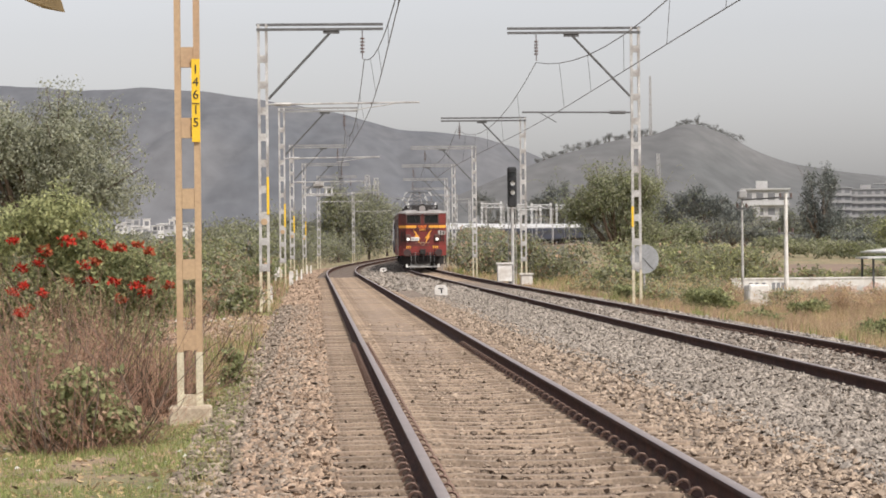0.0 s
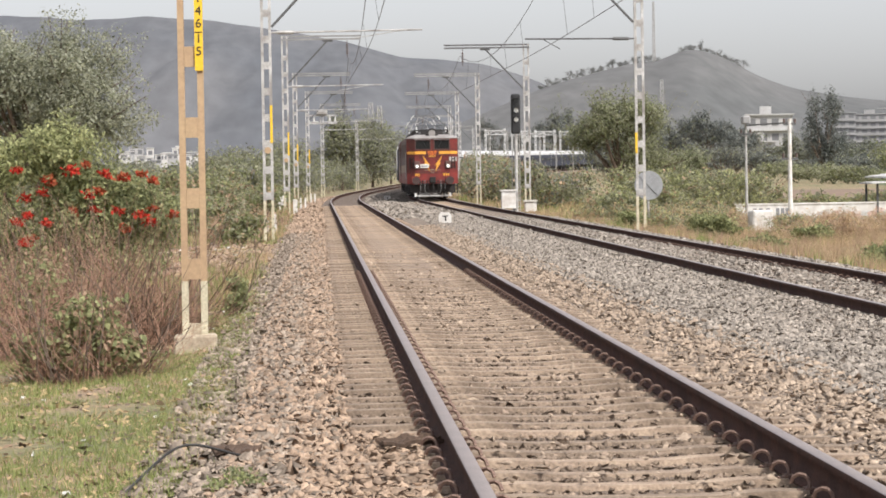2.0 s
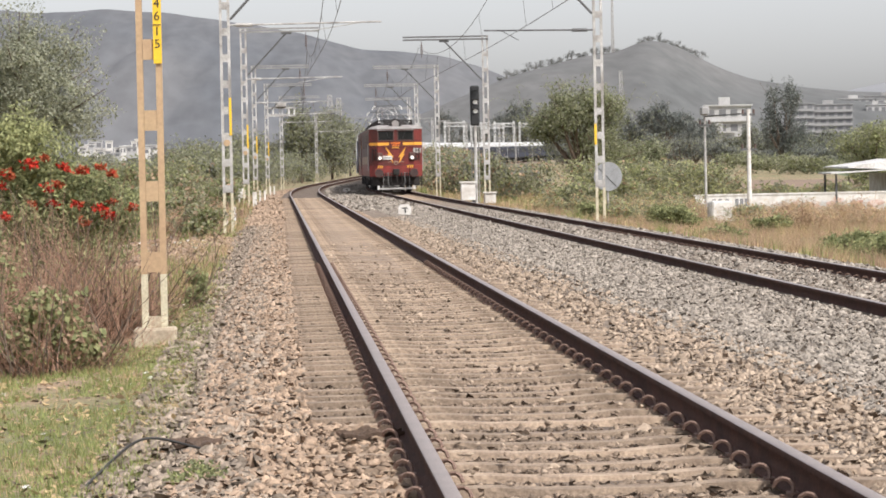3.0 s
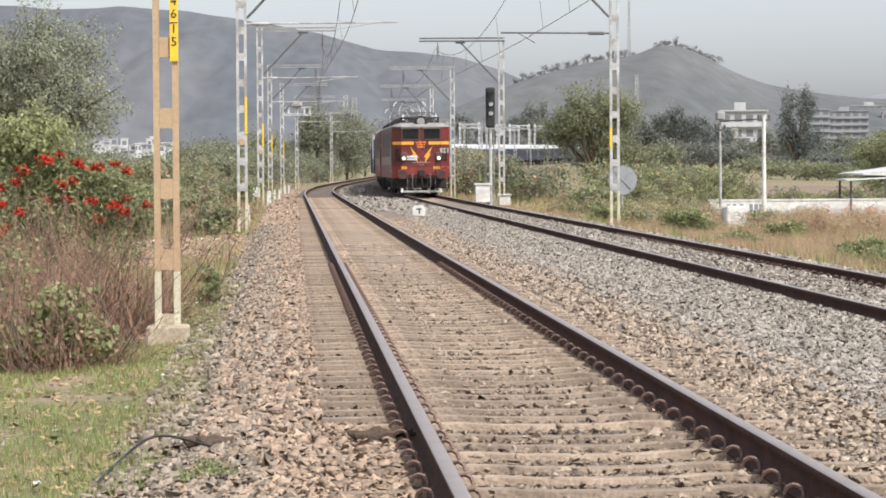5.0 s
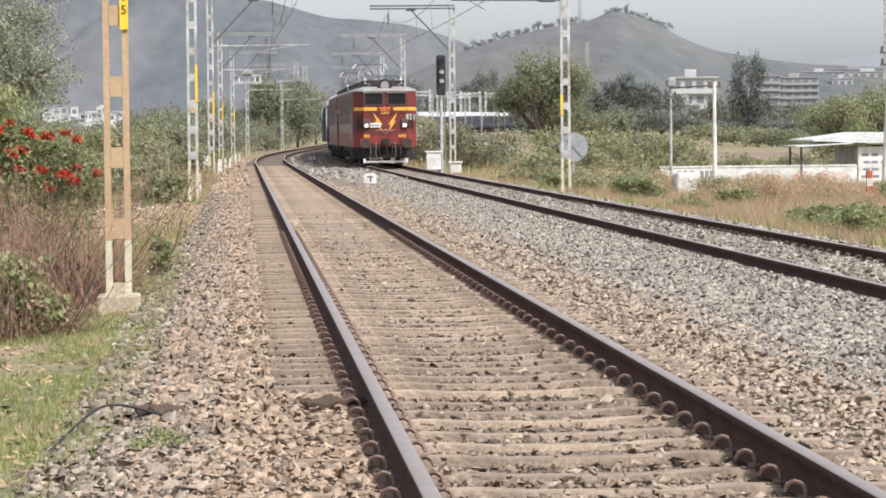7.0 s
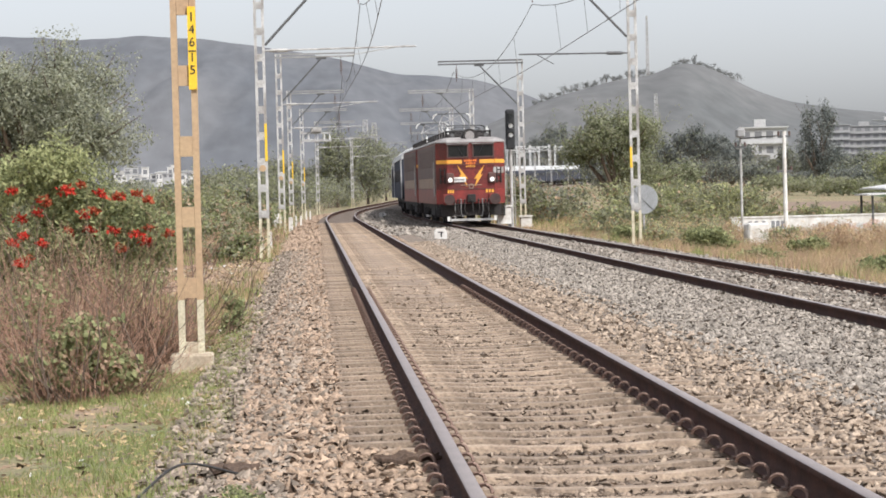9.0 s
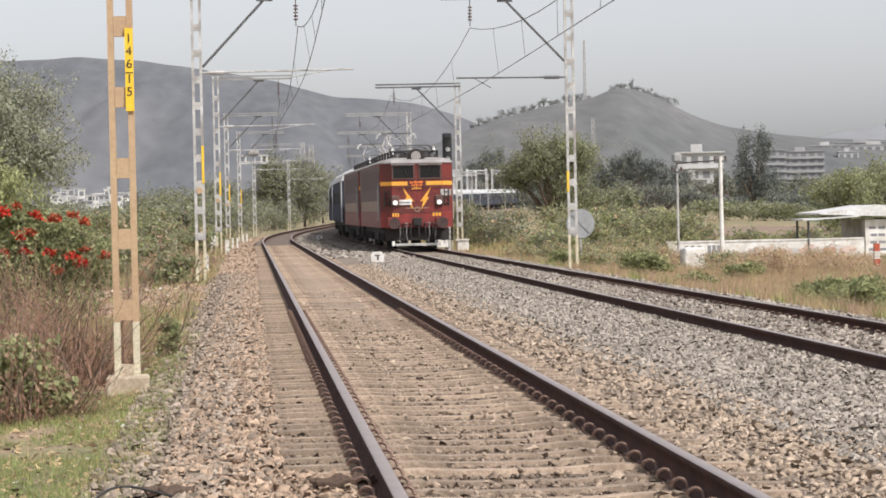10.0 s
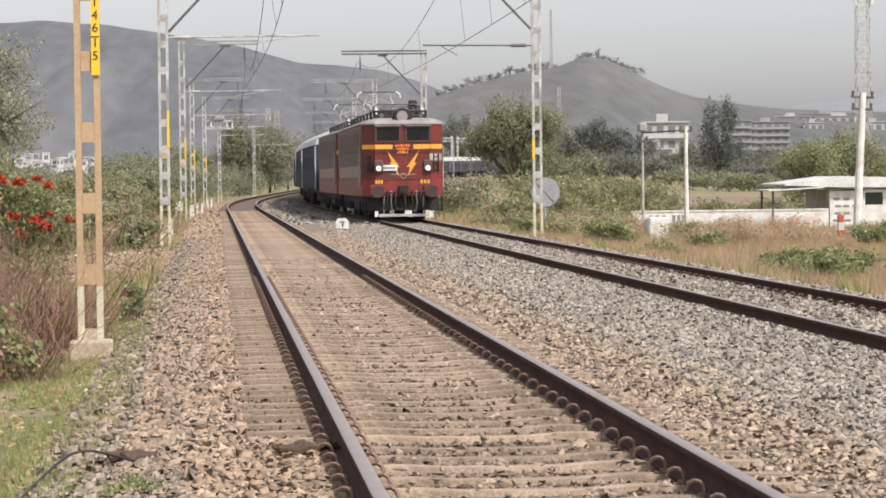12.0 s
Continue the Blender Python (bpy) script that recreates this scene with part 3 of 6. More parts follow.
for s in RIGHT_S:
    build_mast(at_far(s, 2.5 if s < 100 else 2.75), -1, "pale grey lattice mast with boom over the far track", "masts of the far track", base=-0.5, sign=False, top=7.8 if s < 100 else 7.3, arm=s < 100, boom_paint=STEEL_DARK if s < 150 else STEEL_LIT)

def build_portal(b0, b1, y, label):
    """A steel portal over a track of the yard beyond the curve, between two bearings."""
    x0, x1, h = b0 * y, b1 * y, 8.7
    z = grade(y)
    root = thing("line_portal", Matrix.Translation((x0, y, z)), label, "line portal", "portals beyond the curve")
    for x in (0.0, x1 - x0):
        b = bm()
        for k in (-1, 1):
            box(b, x + k * 0.14 - 0.06, x + k * 0.14 + 0.06, -0.16, 0.16, -2.2, h)
        for k in range(9):
            box(b, x - 0.08, x + 0.08, -0.12, 0.12, 0.3 + k, 0.62 + k)
        part("upright", b, STEEL_PORTAL, root)
    b = bm()
    for dz in (0.0, -0.75):
        box(b, -0.3, x1 - x0 + 0.3, -0.1, 0.1, h - 0.5 + dz, h - 0.34 + dz)
    n = 5
    for k in range(n):
        u0, u1 = (x1 - x0) * k / n, (x1 - x0) * (k + 1) / n
        beam(b, (u0, 0, h - 1.1), (u1, 0, h - 0.5), 0.1, 0.1) if k % 2 else beam(b, (u0, 0, h - 0.5), (u1, 0, h - 1.1), 0.1, 0.1)
    part("crossbeam", b, STEEL_PORTAL, root)
STEEL_PORTAL = mat("pale_galvanised_portal_steel", (0.62, 0.62, 0.61), 0.6, 0.15, 1, 12, 0.0, 0.1)
for b0, b1, y in ((0.0575, 0.0640, 590), (0.0665, 0.0725, 612), (0.0745, 0.0810, 634), (0.0830, 0.0890, 650), (0.0700, 0.0775, 680)):
    build_portal(b0, b1, y, "pale steel portal carrying wires beyond the curve")

def wire(name, pts, r, parent):
    c = bpy.data.curves.new(name, "CURVE")
    c.dimensions, c.bevel_depth, c.bevel_resolution = "3D", r, 1
    sp = c.splines.new("POLY")
    sp.points.add(len(pts) - 1)
    for p, v in zip(sp.points, pts):
        p.co = (*v, 1)
    t = new(name, c)
    me = bpy.data.meshes.new_from_object(t.evaluated_get(bpy.context.evaluated_depsgraph_get()))
    bpy.data.objects.remove(t)
    me.materials.clear()
    me.materials.append(WIRE)
    ob = new(name, me)
    ob.parent = parent
    return ob
def build_catenary(ss, o, label, line, side=0.0, high=6.45):
    root = thing("overhead_wires", Matrix(), label, "overhead wires", "wires of the two tracks")
    mess, con = [], []
    dr = bm()
    for s0, s1 in zip(ss, ss[1:]):
        for i in range(12):
            u = i / 12
            s = s0 + u * (s1 - s0)
            zz = high - 4 * 0.95 * u * (1 - u)
            z = 0.14 * math.cos(math.pi * (ss.index(s0) + u))
            mess.append(line(s, o + side * spread(s), zz))
            con.append(line(s, o + z + side * spread(s), 5.1))
            if i in (2, 4, 6, 8, 10):
                rod(dr, line(s, o + side * spread(s), zz), line(s, o + z + side * spread(s), 5.1), 0.005, 4)
    wire("messenger_wire", mess, 0.010, root)
    wire("contact_wire", con, 0.009, root)
    tagged(part("dropper", dr, WIRE, root), kind="stuff")
build_catenary([-25] + list(LEFT_S), -0.12, "copper catenary and contact wires over the near track", line)
build_catenary([-10, 37] + list(RIGHT_S), 0.0, "copper catenary and contact wires over the far track", far_line, -0.38, 6.8)

# ---- the train ----
HOSE = mat("grey_rubber_hose", (0.16, 0.155, 0.15), 0.7, 0.2, 6, 40, 0.0)
CAB_GLASS = mat("dark_dusty_windscreen", (0.014, 0.014, 0.013), 0.25, 0.3, 3, 14, 0.0, spec=0.3)
BUFFER = mat("greasy_dark_buffer", (0.06, 0.032, 0.028), 0.7, 0.3, 5, 30, 0.1)
GUARD = mat("whitewashed_guard_bar", (0.42, 0.41, 0.39), 0.8, 0.2, 3, 30, 0.1)
LOCO_LEN, COACH_LEN, GAP = 19.8, 21.4, 0.9
WHEEL_R = 0.53
def build_locomotive(lit):
    """Nose at y = 0 facing -y, body towards +y."""
    lo = thing("electric_locomotive", Matrix(), "red electric locomotive with yellow lightning bolts and raised pantograph" if lit else "second red electric locomotive coupled behind the first", "locomotive", "locomotives of the train")
    L = LOCO_LEN
    hw = 1.48
    # body: plan with chamfered corners
    def plan(z0, z1, inset=0.0, nose=0.55):
        return [(-hw + inset, nose), (-1.02, 0.10 + inset), (1.02, 0.10 + inset), (hw - inset, nose), (hw - inset, L - nose), (1.02, L - 0.10 - inset), (-1.02, L - 0.10 - inset), (-hw + inset, L - nose)]
    def shell(b, z0, z1, inset0=0.0, inset1=0.0):
        a = [b.verts.new((x, y, z0)) for x, y in plan(0, 0, inset0)]
        c = [b.verts.new((x, y, z1)) for x, y in plan(0, 0, inset1)]
        n = len(a)
        b.faces.new(a[::-1])
        b.faces.new(c)
        for i in range(n):
            b.faces.new((a[i], a[(i + 1) % n], c[(i + 1) % n], c[i]))
    b = bm()
    shell(b, 1.50, 3.50)
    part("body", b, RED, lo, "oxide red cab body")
    b = bm()
    shell(b, 0.88, 1.496, 0.0)
    part("lower_body", b, RED_LOW, lo, "brighter red skirt with buffers")
    b = bm()
    shell(b, 3.504, 3.56, -0.05, -0.03)
    shell(b, 3.56, 3.66, -0.03, 0.16)
    shell(b, 3.66, 3.74, 0.16, 0.6)
    part("roof", b, ROOF_GREY, lo, "pale dusty grey roof")
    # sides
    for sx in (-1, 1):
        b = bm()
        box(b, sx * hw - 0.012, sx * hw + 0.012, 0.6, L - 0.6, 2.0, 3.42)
        part("side_panel", b, RED_SIDE, lo, "dull maroon side")
        b = bm()
        box(b, sx * hw - 0.014, sx * hw + 0.014, 1.9, L - 1.9, 1.56, 1.996)
        part("side_band", b, TAN_BAND, lo, "dusty tan band along the side")
        for i in range(7):
            b = bm()
            y = 3.0 + i * 2.1
            for k in range(7):
                box(b, sx * hw - 0.03, sx * hw + 0.03, y, y + 1.25, 2.5 + k * 0.11, 2.56 + k * 0.11)
            part("side_grille", b, RED_SIDE, lo)
        b = bm()
        box(b, sx * hw - 0.02, sx * hw + 0.02, 1.0, 1.65, 1.3, 3.2)
        d = part("cab_door", b, RED_SIDE, lo)
        for y in (0.93, 1.72):
            b = bm()
            rod(b, (sx * (hw + 0.05), y, 1.2), (sx * (hw + 0.05), y, 2.7), 0.018, 6)
            part("handrail", b, STEEL_GREY, lo)
    # windscreens
    for sx in (-1, 1):
        b = bm()
        x0, x1 = sorted((sx * 0.085, sx * 1.01))
        for lo_z, hi_z, xa, xb in ((2.85, 2.90, x0, x1), (3.38, 3.43, x0, x1), (2.904, 3.376, x0, x0 + 0.05), (2.904, 3.376, x1 - 0.05, x1)):
            box(b, xa, xb, 0.055, 0.12, lo_z, hi_z)
        p = part("windscreen_frame", b, RED_SIDE, lo)
        b = bm()
        box(b, x0 + 0.052, x1 - 0.052, 0.080, 0.097, 2.902, 3.378)
        part("pane", b, CAB_GLASS, p, "dark cab glass")
        b = bm()
        box(b, x0 - 0.02, x1 + 0.02, -0.02, 0.09, 3.435, 3.465)
        part("rain_lip", b, ROOF_GREY, p, "pale dusty rain lip")
        b = bm()
        rod(b, (sx * 0.55, 0.06, 3.38), (sx * 0.38, 0.06, 3.0), 0.010, 4)
        part("wiper", b, BLACK, p)
        # yellow brow band, wrapping to the corner
        b = bm()
        x0, x1 = sorted((sx * 0.38, sx * 1.02))
        box(b, x0, x1, 0.085, 0.105, 2.60, 2.76)
        box(b, -0.30, 0.30, -0.012, 0.012, 2.60, 2.76, 0, Matrix.Translation((sx * 1.245, 0.322, 0)) @ Matrix.Rotation(sx * 0.775, 4, "Z"))
        part("yellow_band", b, BOLT_YELLOW, lo, "yellow-orange brow band")
        # thin waist line
        b = bm()
        box(b, min(0, sx * 1.02), max(0, sx * 1.02), 0.078, 0.099, 1.484, 1.512)
        part("waist_line", b, RED_SIDE, lo)
        # lightning bolt
        b = bm()
        pts = [(0.60, 2.56), (0.40, 2.10), (0.50, 2.12), (0.16, 1.60), (0.25, 1.96), (0.12, 1.93)]
        f = [b.verts.new((sx * x, 0.092, z)) for x, z in pts]
        b.faces.new(f)
        r = bmesh.ops.extrude_face_region(b, geom=b.faces[:])
        bmesh.ops.translate(b, verts=[v for v in r["geom"] if isinstance(v, bmesh.types.BMVert)], vec=(0, -0.008, 0))
        part("lightning_bolt", b, BOLT_YELLOW, lo, "yellow painted lightning bolt")
        # marker lamp
        b = bm()
        box(b, sx * 0.90 - 0.17, sx * 0.90 + 0.17, 0.0, 0.11, 1.74, 2.20, 0.04)
        rod(b, (sx * 0.90, 0.12, 1.90), (sx * 0.90, -0.02, 1.90), 0.135, 16)
        p = part("headlamp", b, RED_SIDE, lo)
        b = bm()
        rod(b, (sx * 0.90, -0.02, 1.90), (sx * 0.90, -0.035, 1.90), 0.095, 16)
        part("lens", b, LAMP if lit else GLASS, p, "lit round white lens")
        # buffers
        b = bm()
        rod(b, (sx * 0.98, 0.12, 1.06), (sx * 0.98, -0.2, 1.06), 0.15, 12)
        rod(b, (sx * 0.98, -0.2, 1.06), (sx * 0.98, -0.48, 1.06), 0.10, 12)
        rod(b, (sx * 0.98, -0.48, 1.06), (sx * 0.98, -0.54, 1.06), 0.23, 20)
        p = part("buffer", b, BUFFER, lo, "grimy dark round buffer")
        b = bm()
        box(b, sx * 0.98 - 0.24, sx * 0.98 + 0.24, 0.03, 0.094, 0.84, 1.30, 0.02)
        part("buffer_plate", b, RED_LOW, p)
        # corner steps below the cab door
        b = bm()
        for k in range(3):
            box(b, sx * 1.32 - 0.16, sx * 1.32 + 0.16, 0.55 - 0.09 * k, 0.95, 0.34 + 0.2 * k, 0.37 + 0.2 * k)
        for yy in (0.62, 0.93):
            beam(b, (sx * 1.44, yy - 0.1, 0.32), (sx * 1.44, yy, 1.0), 0.04, 0.03)
        part("cab_steps", b, UNDER, lo, "dark steel corner steps")
        # hand rail below the windscreen
        b = bm()
        rod(b, (sx * 0.12, 0.03, 2.56), (sx * 1.0, 0.03, 2.56), 0.014, 6)
        for x in (0.14, 0.56, 0.98):
            rod(b, (sx * x, 0.03, 2.56), (sx * x, 0.11, 2.56), 0.012, 5)
        part("handrail", b, RED_SIDE, lo)
        # hoses
        for k, (x, drop) in enumerate(((0.30, 0.42), (0.46, 0.30), (0.60, 0.50), (0.74, 0.36))):
            b = bm()
            knots = [(sx * x, 0.06, 1.0), (sx * x, -0.10, 0.86), (sx * (x + 0.02), -0.14, 0.62), (sx * (x - 0.04), -0.10, drop), (sx * (x - 0.10), -0.05, drop + 0.06)]
            for p0, p1 in zip(knots, knots[1:]):
                rod(b, p0, p1, 0.026, 6)
            rod(b, knots[0], (sx * x, -0.02, 1.06), 0.04, 8)
            part("brake_hose", b, HOSE if k == 1 else UNDER, lo)
        b = bm()
        box(b, sx * 1.0 - 0.06, sx * 1.0 + 0.06, -0.02, 0.06, 0.14, 0.34)
        part("rail_guard_end", b, WHITE, lo)
        # grab ladders on the cab front
        b = bm()
        for x in (1.12, 1.30):
            rod(b, (sx * x, 0.08 + (x - 1.02) * 0.9, 1.75), (sx * x, 0.08 + (x - 1.02) * 0.9, 2.42), 0.032, 6)
        for zz in (1.85, 2.08, 2.31):
            rod(b, (sx * 1.12, 0.16, zz), (sx * 1.30, 0.32, zz), 0.022, 5)
        part("grab_rail", b, UNDER, lo)
        # horns and roof sidepieces
        b = bm()
        rod(b, (sx * 0.72, 1.1, 3.84), (sx * 0.72, 0.75, 3.84), 0.04, 8, 0.085)
        rod(b, (sx * 0.72, 1.0, 3.66), (sx * 0.72, 1.0, 3.84), 0.03, 6)
        part("horn", b, STEEL_DARK, lo)
        b = bm()
        for k in range(4):
            rod(b, (sx * 0.86, 2.1, 3.80 + 0.09 * k), (sx * 0.86, 2.1, 3.86 + 0.09 * k), 0.085, 9, 0.05)
        rod(b, (sx * 0.86, 2.1, 3.66), (sx * 0.86, 2.1, 4.22), 0.035, 7)
        part("roof_insulator", b, PORCELAIN, lo, "pale ribbed roof insulator")
    # plates
    b = bm()
    box(b, -0.33, 0.33, 0.08, 0.098, 2.38, 2.80, 0.01)
    p = part("nameplate", b, RED, lo, "red plate with orange lettering bars")
    for z, w, n, m in ((2.72, 0.28, 6, ORANGE), (2.60, 0.22, 5, ORANGE), (2.48, 0.20, 5, BOLT_YELLOW)):
        for k in range(n):
            b = bm()
            x = -w + 2 * w * k / n
            box(b, x, x + (1.15 if k % 2 else 1.5) * w / n, 0.072, 0.0795, z - 0.04, z + 0.03 + 0.012 * (k % 3))
            part("letter_bar", b, m, p)
    b = bm()
    box(b, -0.86, -0.22, 0.05, 0.098, 1.80, 2.02, 0.015)
    p = part("number_board", b, WHITE, lo, "white destination board with a dark bar")
    b = bm()
    box(b, -0.74, -0.30, 0.042, 0.0495, 1.88, 1.94)
    part("letter_bar", b, FADED_TEXT, p)
    b = bm()
    box(b, -0.33, 0.33, -0.018, 0.018, 2.16, 2.42, 0.015, Matrix.Translation((1.20, 0.27, 0)) @ Matrix.Rotation(0.775, 4, "Z"))
    part("side_plate", b, STEEL_GREY, lo, "grey rectangular plate")
    for x0, x1 in ((-1.02, -0.72), (0.62, 1.00)):
        for k in range(3):
            b = bm()
            w = (x1 - x0) / 3
            box(b, x0 + k * w, x0 + k * w + w * 0.7, 0.088, 0.10, 1.34, 1.48)
            part("letter_bar", b, BOLT_YELLOW, lo)
    b = bm()
    for k in range(8):
        a0, a1 = k / 8 * math.tau, (k + 1) / 8 * math.tau
        rod(b, (0.10 * math.cos(a0), 0.09, 1.62 + 0.10 * math.sin(a0)), (0.10 * math.cos(a1), 0.09, 1.62 + 0.10 * math.sin(a1)), 0.015, 4)
    box(b, -0.45, 0.45, 0.085, 0.10, 1.66, 1.69)
    part("emblem", b, TAN_BAND, lo, "small round painted emblem")
    b = bm()
    box(b, -0.95, 0.95, 1.3, 3.0, 3.68, 3.90, 0.08)
    for x in (-0.7, -0.35, 0.35, 0.7):
        rod(b, (x, 1.35, 3.9), (x, 2.9, 3.98), 0.05, 7)
    rod(b, (-0.9, 1.4, 4.0), (0.9, 1.4, 4.0), 0.03, 6)
    part("roof_shroud", b, UNDER, lo, "dark grimy equipment cover on the roof")
    # roof headlamp
    b = bm()
    rod(b, (0, 0.95, 3.80), (0, 0.26, 3.80), 0.30, 20)
    prism(b, [(-0.42, 3.60), (0.42, 3.60), (0.24, 3.92), (-0.24, 3.92)], 0.34, 1.1)
    p = part("roof_headlamp", b, UNDER, lo, "dark drum headlamp on the roof")
    b = bm()
    rod(b, (0, 0.26, 3.80), (0, 0.245, 3.80), 0.20, 18)
    part("lens", b, ROOF_GREY, p)
    # coupler, bar and underparts
    b = bm()
    box(b, -0.18, 0.18, -0.02, 0.12, 0.92, 1.28, 0.03)
    rod(b, (0, 0.1, 1.08), (0, -0.35, 1.08), 0.06, 8)
    rod(b, (0, -0.33, 1.14), (0.03, -0.36, 0.55), 0.035, 6)
    box(b, -0.07, 0.07, -0.40, -0.30, 0.98, 1.2)
    part("coupler", b, UNDER, lo, "dark screw coupler")
    b = bm()
    box(b, -0.92, 0.92, -0.06, 0.04, 0.14, 0.24)
    box(b, -0.75, -0.70, 0.0, 0.05, 0.2, 0.9)
    box(b, 0.70, 0.75, 0.0, 0.05, 0.2, 0.9)
    part("guard_bar", b, GUARD, lo, "pale rail guard bar")
    b = bm()
    box(b, -1.30, 1.30, 0.35, 0.6, 0.36, 0.86)
    box(b, -1.25, 1.25, 0.6, L - 0.6, 0.62, 0.86)
    box(b, -1.2, 1.2, 8.2, 11.6, 0.30, 0.80, 0.05)
    part("underframe", b, UNDER, lo)
    for y0 in (1.7, L - 7.0):
        for sx in (-1, 1):
            b = bm()
            box(b, sx * 1.16 - 0.06, sx * 1.16 + 0.06, y0, y0 + 5.3, 0.48, 0.82)
            for k in range(3):
                box(b, sx * 1.2 - 0.1, sx * 1.2 + 0.1, y0 + 0.45 + k * 1.95, y0 + 0.95 + k * 1.95, 0.32, 0.72, 0.04)
            box(b, sx * 1.12 - 0.05, sx * 1.12 + 0.05, y0 - 0.5, y0 + 0.0, 0.22, 0.66)
            part("bogie_side", b, UNDER, lo)
    wheels = []
    for y in (2.4, 4.35, 6.3, L - 6.3, L - 4.35, L - 2.4):
        b = bm()
        for sx in (-1, 1):
            rod(b, (sx * 0.80, 0, 0), (sx * 0.93, 0, 0), WHEEL_R, 20)
            rod(b, (sx * 0.77, 0, 0), (sx * 0.80, 0, 0), WHEEL_R + 0.028, 20)
            for k in range(4):
                a = k * math.pi / 2
                box(b, sx * 0.935 - 0.01, sx * 0.935 + 0.01, math.cos(a) * 0.3 - 0.05, math.cos(a) * 0.3 + 0.05, math.sin(a) * 0.3 - 0.05, math.sin(a) * 0.3 + 0.05)
        rod(b, (-0.8, 0, 0), (0.8, 0, 0), 0.08, 10)
        w = part("wheelset", b, UNDER, lo)
        w.location = (0, y, WHEEL_R)
        wheels.append((w, y))
    # roof gear
    for y in (2.2, 5.0, 9.2, 13.0, 16.0):
        b = bm()
        box(b, -0.62, 0.62, y, y + 1.6, 3.72, 3.98, 0.05)
        part("roof_box", b, UNDER if y < 4 else ROOF_GREY, lo)
    for sx in (-0.95, 0.95):
        b = bm()
        rod(b, (sx, 1.2, 4.02), (sx, L - 1.2, 4.02), 0.022, 5)
        for k in range(8):
            rod(b, (sx, 1.5 + k * 2.35, 3.68), (sx, 1.5 + k * 2.35, 4.02), 0.05, 7)
        part("busbar", b, UNDER, lo)
    for k, (y, up) in enumerate(((3.3, False), (L - 5.2, True))):
        b = bm()
        zt = 5.10 if up else 4.3
        for sx in (-1, 1):
            rod(b, (sx * 0.55, y - 0.9, 4.05), (sx * 0.62, y + 0.35, (4.05 + zt) / 2 - 0.02), 0.024, 6)
            rod(b, (sx * 0.55, y + 1.1, 4.05), (sx * 0.62, y - 0.15, (4.05 + zt) / 2 - 0.02), 0.024, 6)
            rod(b, (sx * 0.62, y + 0.35, (4.05 + zt) / 2 - 0.02), (sx * 0.42, y + 0.05, zt - 0.06), 0.018, 6)
            rod(b, (sx * 0.62, y - 0.15, (4.05 + zt) / 2 - 0.02), (sx * 0.42, y + 0.15, zt - 0.06), 0.018, 6)
            rod(b, (sx * 0.62, y + 0.1, (4.05 + zt) / 2), (-sx * 0.42, y + 0.1, zt - 0.06), 0.012, 5)
            for yy in (-0.9, 1.1):
                rod(b, (sx * 0.55, y + yy, 3.75), (sx * 0.55, y + yy, 4.05), 0.07, 8)
        box(b, -0.62, 0.62, y - 1.0, y - 0.9, 4.03, 4.1)
        box(b, -0.62, 0.62, y + 1.0, y + 1.1, 4.03, 4.1)
        p = part("pantograph", b, STEEL_GREY if up else STEEL_DARK, lo, "raised pantograph frame" if up else "lowered pantograph frame")
        b = bm()
        for yy in (-0.05, 0.25):
            rod(b, (-0.70, y + yy, zt), (0.70, y + yy, zt), 0.022, 6)
        part("collector_head", b, STEEL_DARK, p)
        for sx in (-1, 1):
            b = bm()
            for yy in (-0.05, 0.25):
                rod(b, (sx * 0.70, y + yy, zt), (sx * 0.84, y + yy, zt - 0.07), 0.032, 7)
                rod(b, (sx * 0.84, y + yy, zt - 0.07), (sx * 0.90, y + yy, zt - 0.24), 0.032, 7)
            part("collector_horn", b, PORCELAIN if up else STEEL_DARK, p, "white curved horn tip" if up else "")
    return lo, wheels

